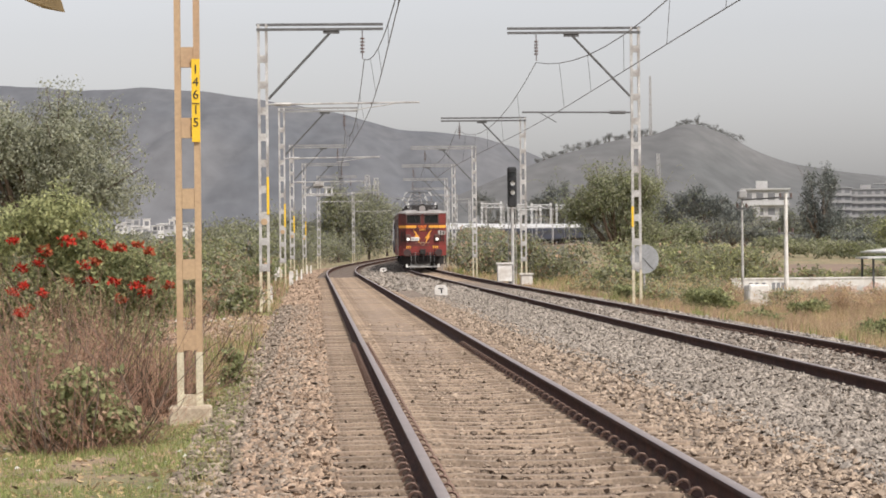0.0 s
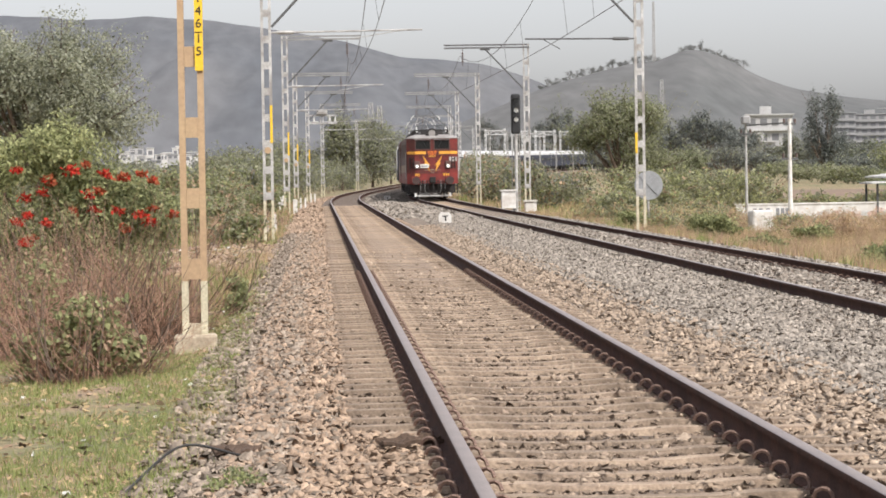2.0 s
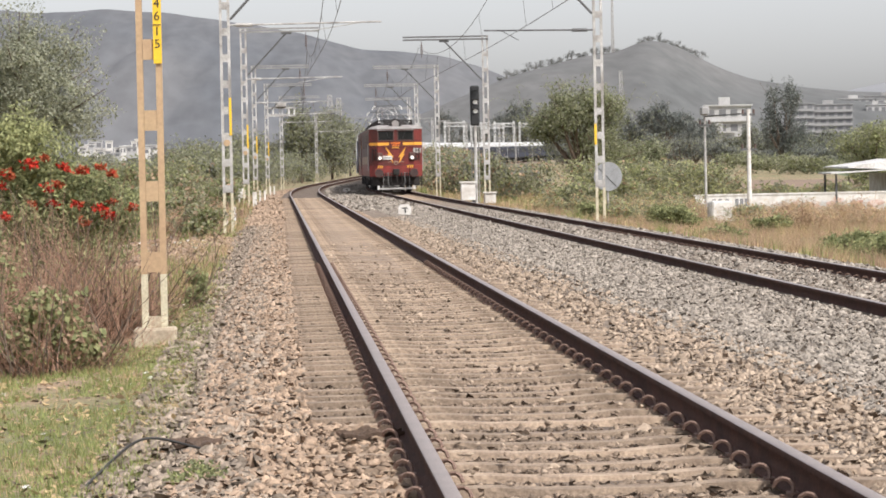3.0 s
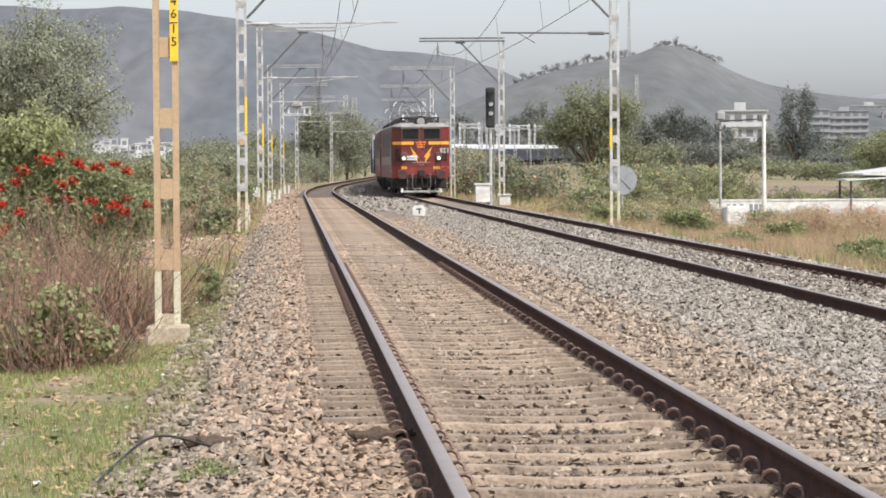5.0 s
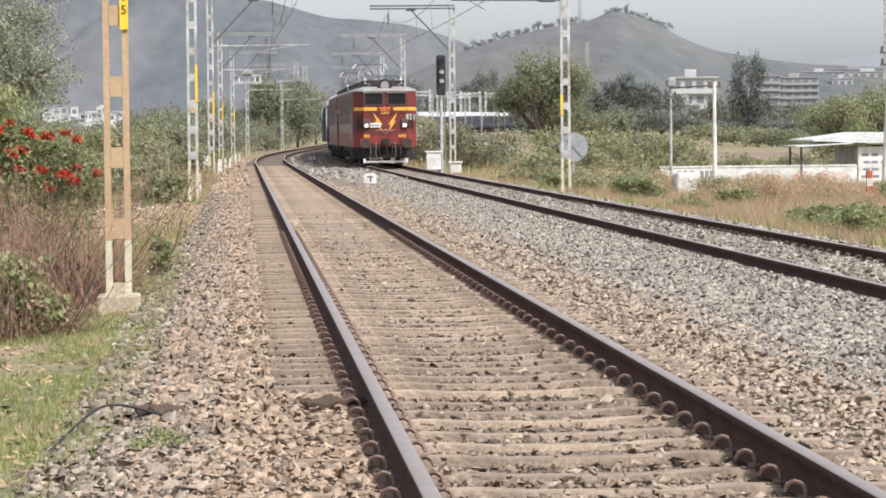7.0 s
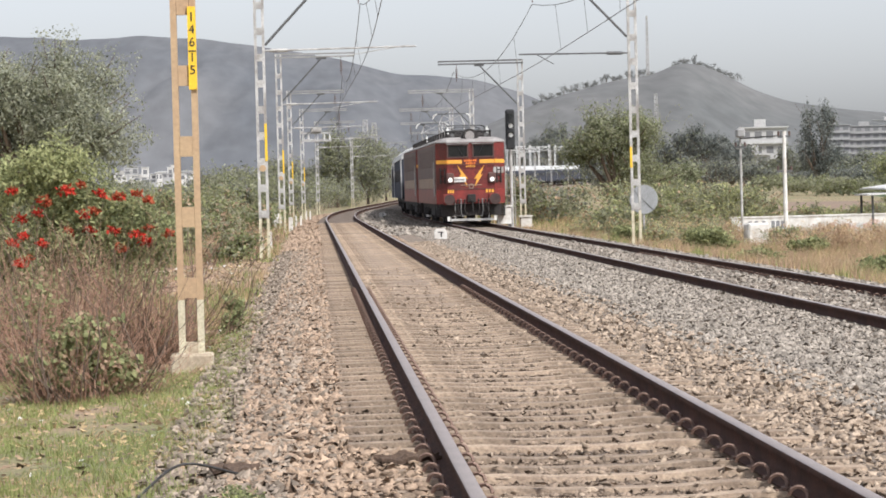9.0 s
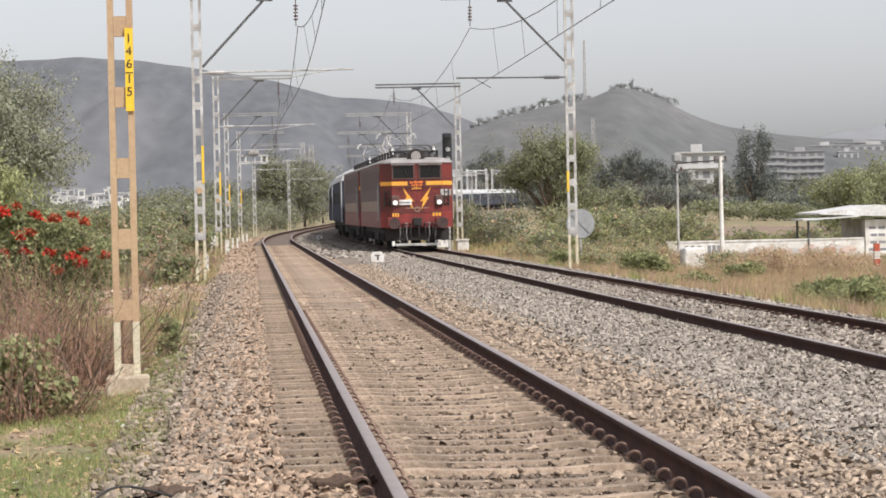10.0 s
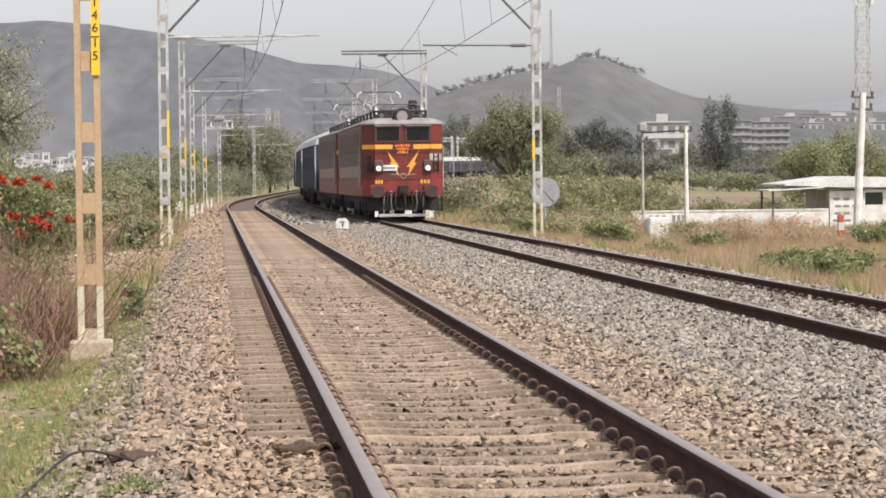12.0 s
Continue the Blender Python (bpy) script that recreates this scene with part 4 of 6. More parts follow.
def build_coach(parcel=False):
    co = thing("passenger_coach", Matrix(), "dark blue passenger coach with a dusty silver roof", "railway coach", "coaches of the train")
    L, hw = COACH_LEN, 1.60
    b = bm()
    prism(b, [(-hw, 1.02), (hw, 1.02), (hw, 2.9), (hw - 0.06, 3.25), (-hw + 0.06, 3.25), (-hw, 2.9)], 0.15, L)
    part("body", b, BLUE, co, "dark blue steel body")
    b = bm()
    n = 10
    arc = [((hw + 0.0) * math.cos(math.pi * i / n), 3.254 + 0.78 * math.sin(math.pi * i / n) ** 0.8) for i in range(n + 1)]
    prism(b, arc, 0.12, L + 0.03)
    part("roof", b, COACH_ROOF, co, "dusty silver rounded roof", smooth=False)
    for sx in (-1, 1):
        b = bm()
        box(b, sx * hw - 0.03, sx * hw + 0.03, 0.12, 0.22, 1.0, 3.2)
        part("end_stripe", b, COACH_ROOF, co, "pale strip at the coach end")
    b = bm()
    for i in range(7):
        box(b, -0.28, 0.28, 1.6 + 2.9 * i, 2.2 + 2.9 * i, 3.98, 4.10, 0.04)
    part("roof_vent", b, COACH_ROOF, co)
    for sx in (-1, 1):
        for i in range(9):
            b = bm()
            y = 2.3 + i * 2.0
            box(b, sx * hw - 0.012, sx * hw + 0.012, y, y + 1.1, 2.0, 2.65)
            part("window", b, UNDER, co)
        for y in (0.75, L - 1.5):
            b = bm()
            box(b, sx * hw - 0.02, sx * hw + 0.02, y, y + 0.75, 1.1, 3.0)
            part("door", b, BLUE, co)
    b = bm()
    box(b, -1.2, 1.2, 0.4, L - 0.4, 0.75, 1.016)
    box(b, -1.1, 1.1, 8, 12.5, 0.35, 0.75, 0.05)
    part("underframe", b, UNDER, co)
    for y in (2.0, 4.6, L - 4.6, L - 2.0):
        b = bm()
        for sx in (-1, 1):
            rod(b, (sx * 0.80, y, 0.46), (sx * 0.93, y, 0.46), 0.457, 14)
            box(b, sx * 1.1 - 0.07, sx * 1.1 + 0.07, y - 0.8, y + 0.8, 0.4, 0.7)
        rod(b, (-0.8, y, 0.46), (0.8, y, 0.46), 0.07, 8)
        part("wheelset", b, UNDER, co)
    b = bm()
    box(b, -0.5, 0.5, -0.35, 0.15, 1.1, 3.1)
    part("gangway", b, UNDER, co)
    return co

loco_1, wheels_1 = build_locomotive(True)
loco_2, wheels_2 = build_locomotive(False)
coach_0 = build_coach()
COACHES = [coach_0] + [copy_thing(coach_0, Matrix()) for i in range(23)]

# ---- plants ----
def leaves_mesh(name, lobes, n, size, mats, weights, droop=0.0, shell=0.45, long=1.6):
    """Many small pointed leaves spread through lumpy lobes (centre, radii)."""
    vol = np.array([r[0] * r[1] * r[2] for c, r in lobes]) ** 0.75
    k = R.choice(len(lobes), n, p=vol / vol.sum())
    C = np.array([c for c, r in lobes])[k]
    Q = np.array([r for c, r in lobes])[k]
    d = R.standard_normal((n, 3))
    d /= np.linalg.norm(d, axis=1)[:, None]
    rad = R.random(n) ** shell
    rad *= 0.82 + 0.3 * np.sin(d[:, 0] * 7 + k) * np.sin(d[:, 2] * 6 + 2 * k) + 0.07 * R.standard_normal(n)
    p = C + Q * d * rad[:, None]
    skin = d + 0.62 * R.standard_normal((n, 3))
    skin[:, 2] += 0.25
    u = np.cross(skin, R.standard_normal((n, 3)))
    u /= np.linalg.norm(u, axis=1)[:, None]
    u[:, 2] -= droop
    u /= np.linalg.norm(u, axis=1)[:, None]
    w = np.cross(u, skin)
    w /= np.linalg.norm(w, axis=1)[:, None]
    s = size * (0.55 + 0.9 * R.random(n))[:, None]
    a, b = p, p + u * s * long
    m = p + u * s * long * 0.45
    up = np.cross(u, w) * s * 0.12
    V = np.stack([a, m + w * s * 0.5 + up, b, m - w * s * 0.5 + up], 1).reshape(-1, 3)
    f = np.arange(4 * n).reshape(n, 4)
    ids = R.choice(len(mats), n, p=np.array(weights) / sum(weights))
    return raw(name, V, f, mats, ids)
def sprays_mesh(name, w, d, h, n, per, size, mats, weights, z0=0.0):
    """Arching shoots set with narrow leaflets, rising from one root and drooping at the tips."""
    a, q = R.random(n) * math.tau, R.random(n) ** 0.6
    hh = h * (0.5 + 0.5 * R.random(n)) * (1.08 - 0.4 * q)
    cx, cy = 0.16 * w * R.standard_normal(n), 0.16 * d * R.standard_normal(n)
    u = 0.15 + 0.85 * R.random((n, per)) ** 0.8
    rx, ry = (np.cos(a) * q * w * 0.5)[:, None], (np.sin(a) * q * d * 0.5)[:, None]
    sway = 0.05 * w * np.sin(u * 5 + a[:, None] * 3)
    p = np.stack([cx[:, None] + rx * (0.1 + 0.9 * u) - sway * np.sin(a)[:, None], cy[:, None] + ry * (0.1 + 0.9 * u) + sway * np.cos(a)[:, None], z0 + hh[:, None] * (2.2 * u - 1.3 * u * u)], -1)
    t = np.stack([rx * 0.9 + 0 * u, ry * 0.9 + 0 * u, hh[:, None] * (2.2 - 2.6 * u)], -1)
    t /= np.linalg.norm(t, axis=-1, keepdims=True) + 1e-6
    side = np.stack([-np.sin(a), np.cos(a), 0 * a], -1)[:, None, :] * np.where(R.random((n, per)) < 0.5, -1, 1)[..., None]
    g = t + 0.75 * side + 0.3 * R.standard_normal((n, per, 3))
    g[..., 2] -= 0.1
    g /= np.linalg.norm(g, axis=-1, keepdims=True)
    nrm = np.array([0, -0.2, 1.0]) + 0.5 * R.standard_normal((n, per, 3))
    b = np.cross(g, nrm)
    b /= np.linalg.norm(b, axis=-1, keepdims=True) + 1e-6
    s = (size * (0.6 + 0.8 * R.random((n, per))) * (1.2 - 0.5 * u))[..., None]
    V = np.stack([p, p + g * s * 0.9 + b * s * 0.36, p + g * s * 2.0, p + g * s * 0.9 - b * s * 0.36], 2).reshape(-1, 3)
    f = np.arange(4 * n * per).reshape(-1, 4)
    ids = np.repeat(R.choice(len(mats), n, p=np.array(weights) / sum(weights)), per)
    return raw(name, V, f, mats, ids)
def twigs_mesh(name, n, base, spread, height, r, mat_, bend=0.35):
    """Thin bent twigs rising from around a base."""
    V, F = [], []
    for i in range(n):
        a = R.random() * math.tau
        q = R.random() ** 0.5
        p = np.array(base) + np.array([math.cos(a) * spread * 0.4 * q, math.sin(a) * spread * 0.4 * q, -0.05])
        d = np.array([math.cos(a) * (0.25 + 0.7 * q) * spread / height, math.sin(a) * (0.25 + 0.7 * q) * spread / height, 1.0])
        h = height * (0.45 + 0.6 * R.random())
        seg = 5
        for j in range(seg + 1):
            rr = r * (1 - 0.8 * j / seg)
            for t in range(3):
                ang = t * math.tau / 3
                V.append((p[0] + rr * math.cos(ang), p[1] + rr * math.sin(ang), p[2]))
            if j < seg:
                b0 = len(V) - 3
                for t in range(3):
                    F.append((b0 + t, b0 + (t + 1) % 3, b0 + 3 + (t + 1) % 3, b0 + 3 + t))
            d = d + R.standard_normal(3) * bend
            d[2] = max(d[2], 0.15)
            p = p + d / np.linalg.norm(d) * h / seg
    return raw(name, np.array(V), np.array(F), [mat_])
def child(name, me, parent, label="", kind=""):
    ob = new(name, me)
    ob.parent = parent
    return tagged(ob, label, kind=kind)
def limb_mesh(name, base, lobes, r, material=None):
    b = bm()
    base = Vector(base)
    fork = base + Vector((0.1 * r, 0, 0.35 * (min(c[2] for c, q in lobes) - base.z) + 0.2))
    rod(b, base - Vector((0, 0, 0.2)), fork, r * 1.25, 8, r * 0.9)
    for c, q in lobes:
        c = Vector(c)
        mid = fork.lerp(c, 0.5) + Vector((R.standard_normal() * 0.12 * q[0], R.standard_normal() * 0.1, 0.12 * q[2]))
        rod(b, fork, mid, r * 0.7, 6, r * 0.45)
        rod(b, mid, c, r * 0.45, 6, r * 0.2)
        for k in range(3):
            e = c + Vector((R.standard_normal() * q[0] * 0.5, R.standard_normal() * q[1] * 0.5, (0.2 + 0.5 * R.random()) * q[2]))
            rod(b, mid.lerp(c, 0.6), e, r * 0.22, 5, r * 0.07)
    return mesh_of(name, b, material or BARK)
def lobes_for(w, d, z0, z1, n, lump=0.5):
    """Overlapping lumps that fill a crown w wide, d deep, from z0 to z1."""
    out = []
    for i in range(n):
        a = i * 2.4 + R.random() * 0.7
        q = math.sqrt((i + 0.5) / n)
        h = R.random() ** 0.8
        k = 1.0 - 0.45 * abs(h - 0.4)
        out.append(((math.cos(a) * q * w * 0.36 * k, math.sin(a) * q * d * 0.36 * k, z0 + (z1 - z0) * (0.22 + 0.58 * h)), (w * lump * (0.32 + 0.2 * R.random()), d * lump * (0.32 + 0.2 * R.random()), (z1 - z0) * lump * (0.34 + 0.2 * R.random()))))
    return out
def plant(name, x, y, z, w, d, h, n, size, mats, weights, label, category, group="", z0=0.0, lumps=7, trunk=0.0, droop=0.0, lump=0.6, stems=0, stem_mat=None, sprays=0, per=45):
    root = thing(name, Matrix.Translation((x, y, z)), label, category, group)
    lobes = lobes_for(w, d, z0, h, lumps, lump)
    if trunk:
        child("trunk", limb_mesh("trunk", (0, 0, 0), lobes, trunk), root)
    if stems:
        child("stem", twigs_mesh("stem", stems, (0, 0, 0), w * 0.45, h * 0.85, 0.012 * max(1, h / 2), stem_mat or BARK), root, kind="stuff")
    child("crown" if trunk else "foliage", leaves_mesh("foliage", lobes, n, size, mats, weights, droop), root, kind="stuff")
    if sprays:
        child("spray", sprays_mesh("spray", w * 1.05, d * 1.05, h * 1.08, sprays, per, size * 0.72, mats, weights, z0 * 0.8), root, "arching feathery shoots", "stuff")
    return root
def gz(x, y):
    s = y
    o = x - AX if y <= BEND else x - AX - (y - BEND) ** 2 / (2 * RADIUS)
    return ground_at(s, o).z

# flowering bush by the near track
def build_flower_bush():
    x, y = -4.35, 47.0
    z = gz(x, y)
    root = thing("flowering_bush", Matrix.Translation((x, y, z)), "large green bush covered with scarlet flower heads", "flowering bush")
    lobes = [((-0.9, 0.1, 2.05), (1.0, 0.9, 0.7)), ((0.25, 0.0, 2.3), (0.95, 0.8, 0.6)), ((0.55, 0.2, 1.65), (0.85, 0.8, 0.7)), ((1.35, 0.0, 1.45), (0.85, 0.7, 0.6)), ((-1.5, 0.1, 1.5), (0.9, 0.8, 0.85)), ((0.6, -0.3, 1.0), (1.15, 0.7, 0.65)), ((-0.8, -0.3, 0.95), (1.15, 0.7, 0.7)), ((1.85, 0.2, 1.0), (0.6, 0.6, 0.6)), ((-0.3, -0.2, 0.45), (1.5, 0.7, 0.5)), ((1.2, -0.2, 0.5), (1.0, 0.7, 0.45))]
    child("stem", limb_mesh("stem", (0, 0, 0), lobes, 0.06), root)
    child("foliage", leaves_mesh("foliage", lobes[2:], 24000, 0.034, [LEAF, LEAF_DARK, LEAF_BRIGHT], [5, 2, 2.5], 0.2, long=2.3), root, kind="stuff")
    child("young_foliage", leaves_mesh("young_foliage", lobes[:3], 13000, 0.034, [LEAF_BRIGHT, LEAF], [3, 2], 0.2, long=2.3), root, "paler young leaves on top", "stuff")
    child("spray", sprays_mesh("spray", 4.2, 1.8, 2.75, 120, 50, 0.034, [LEAF_BRIGHT, LEAF, LEAF_DARK], [3, 3, 1], 0.1), root, "long leafy shoots", "stuff")
    n = 0
    F, heads_at = np.random.default_rng(21), []
    for i in range(900):
        lo = lobes[int(F.integers(len(lobes)))]
        d = F.standard_normal(3)
        d[1] = -abs(d[1]) - 0.5
        d /= np.linalg.norm(d)
        p = np.array(lo[0]) + np.array(lo[1]) * d * 1.0
        if p[2] < 0.8 or p[2] > 2.15 or p[0] > 2.3 or any(math.hypot(p[0] - a, p[2] - c) < 0.13 for a, c in heads_at):
            continue
        heads_at.append((p[0], p[2]))
        k = 0.05 + 0.055 * R.random()
        heads = [((p[0], p[1] - 0.05, p[2]), (k * 1.25, k, k * 0.8)), ((p[0] + k * 0.8, p[1] - 0.03, p[2] - 0.3 * k), (k * 0.8, k, k * 0.6))]
        me = leaves_mesh("flower_head", heads, 80, 0.04, [PETAL, PETAL_OLD], [1, 0.15] if R.random() < 0.72 else [0.2, 1])
        child("flower_head", me, root, "scarlet clustered blooms" if n == 0 else "")
        n += 1
        if n >= 42:
            break
build_flower_bush()

# leafless dry bush in front of it
def build_dry_bush(x, y, w, h, n, leafy, label):
    z = gz(x, y)
    root = thing("dry_bush", Matrix.Translation((x, y, z)), label, "bush", "dry bushes by the line")
    child("twig_tangle", twigs_mesh("twig_tangle", n, (0, 0, 0), w * 1.15, h * 1.1, 0.006, TWIG, 0.75), root, kind="stuff")
    child("stem_tangle", twigs_mesh("stem_tangle", n // 6, (0, 0, 0), w * 1.1, h * 1.15, 0.011, BARK, 0.55), root, "darker thick stems", "stuff")
    if leafy:
        lobes = [((-0.25 * w, 0, 0.22 * h), (0.35 * w, 0.3 * w, 0.22 * h)), ((0.2 * w, 0, 0.2 * h), (0.35 * w, 0.3 * w, 0.2 * h)), ((0, 0, 0.42 * h), (0.35 * w, 0.3 * w, 0.25 * h))]
        child("foliage", leaves_mesh("foliage", lobes, leafy, 0.04, [LEAF, LEAF_BRIGHT, DRY_RED], [4, 2, 2]), root, kind="stuff")
build_dry_bush(-2.05, 26.0, 1.25, 1.25, 300, 3000, "reddish dry bush with bare twigs and sparse leaves")
build_dry_bush(-2.8, 30.0, 1.4, 1.7, 460, 700, "reddish dry bush of tangled bare twigs")
build_dry_bush(-1.85, 31.5, 1.15, 1.75, 520, 150, "reddish dry bush of tangled bare twigs")
build_dry_bush(-3.4, 36.0, 1.6, 1.8, 420, 700, "reddish dry bush of tangled bare twigs")
plant("shrub", -0.98, 35.5, gz(-0.98, 35.5), 0.42, 0.36, 0.54, 620, 0.04, [LEAF, LEAF_BRIGHT, LEAF_DARK], [2, 1, 0.6], "small dark green shrub at the ballast edge", "shrub", lumps=5, stems=8)
plant("shrub", -1.55, 13.4, gz(-1.55, 13.4), 0.42, 0.4, 0.3, 260, 0.06, [LEAF_BRIGHT, LEAF], [2, 2], "low bright green weed in the grass", "shrub", lumps=4, stems=6)
plant("shrub", -0.42, 15.45, gz(-0.42, 15.45), 0.42, 1.3, 0.08, 500, 0.015, [LEAF, LEAF_DARK, GRASS], [3, 2, 1], "low creeping green weed on the ballast edge", "shrub", lumps=5)

# bushes along the left verge
def build_bare_shrub(x, y, w, h):
    root = thing("bare_shrub", Matrix.Translation((x, y, gz(x, y))), "pale leafless shrub with forking branches", "shrub")
    child("branch", twigs_mesh("branch", 16, (0, 0, 0), w, h, 0.022, PALE_TWIG, 0.45), root, "pale bare branches", "stuff")
    child("twig_tangle", twigs_mesh("twig_tangle", 70, (0, 0, 0), w * 1.15, h, 0.009, PALE_TWIG, 0.6), root, kind="stuff")
build_bare_shrub(-2.5, 86, 1.3, 2.1)
for x, y, w, h in ((-1.75, 84, 1.5, 1.0), (-2.6, 79.5, 1.4, 0.8)):
    plant("dry_weed", x, y, gz(x, y), w, w, h, 300, 0.045, [DRY_RED, DRY], [4, 1], "reddish-brown dry weeds by the mast foot", "weeds", "dry weeds by the line", lumps=5, stems=30, stem_mat=TWIG, sprays=70, per=30)
VERGE = [(-3.9, 93, 2.2, 1.7), (-4.6, 78, 3.0, 1.9), (-6.4, 84, 3.6, 2.4), (-3.6, 108, 2.6, 2.2), (-5.2, 100, 3.6, 2.6), (-7.6, 112, 4.4, 2.4), (-4.2, 132, 3.4, 2.8), (-6.6, 140, 4.6, 2.6), (-9.8, 128, 5.0, 2.6), (-4.4, 165, 3.6, 3.0), (-7.5, 175, 5.0, 2.9), (-3.4, 196, 3.2, 3.0), (-6.0, 210, 5.0, 4.4), (-2.6, 232, 3.4, 3.2), (-5.4, 250, 5.5, 4.8), (-10.5, 160, 5.5, 2.7), (-12.5, 190, 6, 3.0), (-14.0, 145, 6, 3.8)]
for i, (x, y, w, h) in enumerate(VERGE):
    far = y > 150
    plant("bush", x, y, gz(x, y), w, w * 0.9, h * 0.9, 2600 if not far else 2200, 0.075 if not far else 0.125, [LEAF, LEAF_FAR, LEAF_BRIGHT, DRY_RED] if not far else [LEAF_FAR, LEAF, LEAF_HAZE], [1.6, 3, 2, 0.6] if not far else [4, 1.5, 1], "pale green verge bush with thin arching stems", "bush", "bushes along the line", lumps=8, stems=22, stem_mat=PALE_TWIG if i % 3 == 1 else None, sprays=110 if not far else 70, per=42)
for i in range(16):
    s = 225 + 9 * i
    p = line(s, -5.0 - 2.6 * (i % 3) - R.random())
    w = 4.5 + 2 * R.random()
    plant("bush", p.x, p.y, gz(p.x, p.y), w, w, 3.0 + 1.6 * R.random(), 2200, 0.11, [LEAF_FAR, LEAF, LEAF_HAZE], [3, 1, 1.5], "hazy pale green thicket beside the curve", "bush", "bushes along the line", lumps=9, stems=10)
for i in range(14):
    s = 76 + 9.5 * i
    p = line(s, -3.55 - 0.5 * (i % 3))
    plant("bush", p.x, p.y, gz(p.x, p.y), 1.5 + 0.5 * (i % 2), 1.4, 0.85 + 0.25 * (i % 4), 1100, 0.05 + s / 4000, [LEAF, LEAF_FAR, DRY_RED], [3, 2, 1], "low leafy weeds around the mast feet", "bush", "bushes along the line", lumps=6, stems=14, sprays=40, per=24)
# big tree on the left and trees beyond
plant("tree", -12.3, 132, gz(-12.3, 132), 11.2, 8.0, 9.8, 64000, 0.08, [LEAF_TREE, LEAF_FAR, LEAF_DARK], [3, 1.4, 0.3], "broad grey-green tree with a drooping crown", "tree", "trees", z0=1.2, lumps=26, trunk=0.2, droop=0.5, lump=0.46)
for x, y, w, h, n in ((3.0, 352, 7, 9.0, 5000), (7.0, 372, 7, 9.6, 5000), (-3.5, 340, 7, 7.0, 1800), (-10, 330, 9, 5.4, 1800), (-22, 320, 10, 4.4, 1800), (10.5, 420, 9, 9, 1800), (-16, 260, 8, 3.8, 1600), (-30, 300, 10, 7.4, 1500), (-24, 230, 8, 5.4, 1500)):
    plant("tree", x, y, gz(x, y), w, w, h, int(n * 3), 0.15, [LEAF_FAR, LEAF, LEAF_HAZE], [3, 1, 1.4], "hazy pale green tree beside the line", "tree", "trees", z0=-0.6, lumps=12, trunk=0.16, lump=0.7)
# tree and scrub right of the far track
plant("tree", 15.7, 150, gz(15.7, 150), 8.2, 5.0, 6.7, 30000, 0.07, [LEAF_DARK, LEAF, LEAF_FAR], [1, 1.5, 3], "spreading dark green thorn tree beyond the mast", "tree", "trees", z0=0.4, lumps=17, trunk=0.18, lump=0.42, sprays=160, per=60)
plant("tree", 19.6, 158, gz(19.6, 158), 4.4, 4.4, 3.5, 8000, 0.095, [LEAF_DARK, LEAF_FAR], [2, 2], "dark green thorn tree beside another", "tree", "trees", z0=0.3, lumps=10, trunk=0.14, lump=0.55)
SCRUB = [(13.4, 118, 3.4, 2.3), (15.2, 122, 3.4, 2.6), (17.0, 126, 3.6, 2.7), (18.8, 130, 3.4, 2.5), (11.6, 112, 2.2, 1.5), (20.4, 134, 2.6, 1.7), (14.6, 132, 3.8, 2.9), (23.6, 138, 2.4, 1.4), (26.8, 142, 2.6, 1.5), (29.5, 140, 3.2, 1.5)]
for x, y, w, h in SCRUB:
    plant("bush", x, y, gz(x, y), w * 1.15, w, h * 0.92, 2600, 0.08, [LEAF, LEAF_BRIGHT, LEAF_FAR, DRY_RED], [1.0, 2.6, 3.4, 0.5], "sprawling green scrub bush with arching shoots", "bush", "scrub by the far track", lumps=11, stems=40, stem_mat=PALE_TWIG, lump=0.5, sprays=150, per=46)
for x, y, w, h in ((21.6, 88, 2.2, 1.2), (23.6, 91, 2.6, 1.3), (19.6, 86, 1.7, 0.9), (11.4, 83.5, 1.3, 0.9), (12.0, 90, 1.5, 0.9), (14.2, 84, 1.3, 0.6), (9.9, 92, 1.3, 0.8), (11.2, 54, 1.3, 0.75), (12.4, 57.5, 1.5, 0.85), (12.8, 52.5, 1.4, 0.8), (11.9, 61, 1.2, 0.6), (10.6, 70, 1.1, 0.5), (13.2, 66, 1.2, 0.6)):
    plant("bush", x, y, gz(x, y), w, w, h, 2600, 0.05, [LEAF, LEAF_BRIGHT, LEAF_DARK], [3, 2, 1], "low bright green roadside bush in dry grass", "bush", "scrub by the far track", lumps=7, stems=14, sprays=60, per=30)
EDGE = np.random.default_rng(33)
for i in range(20):
    x, y = 9.7 + 6.2 * EDGE.random(), 90 + 30 * EDGE.random()
    w, h = 1.3 + 0.9 * EDGE.random(), 0.55 + 0.65 * EDGE.random()
    plant("bush", x, y, gz(x, y), w, w, h, 700, 0.05, [LEAF_FAR, LEAF_BRIGHT, DRY, DRY_RED], [3, 2, 1.2, 0.8], "low yellow-green weed bush beside the far track", "bush", "scrub by the far track", lumps=6, stems=12, stem_mat=PALE_TWIG, sprays=60, per=26)
for i in range(22):
    x, y = 13.5 + 9.5 * EDGE.random(), 84 + 34 * EDGE.random()
    w, h = 1.2 + 1.3 * EDGE.random(), 0.5 + 0.5 * EDGE.random()
    plant("dry_weed", x, y, gz(x, y), w, w, h, 200, 0.04, [DRY_RED, DRY, LEAF_FAR], [5, 2, 0.8], "clump of tall russet weeds in dry grass", "weeds", "dry weeds by the far track", lumps=5, stems=40, stem_mat=DRY_RED, sprays=70, per=26)
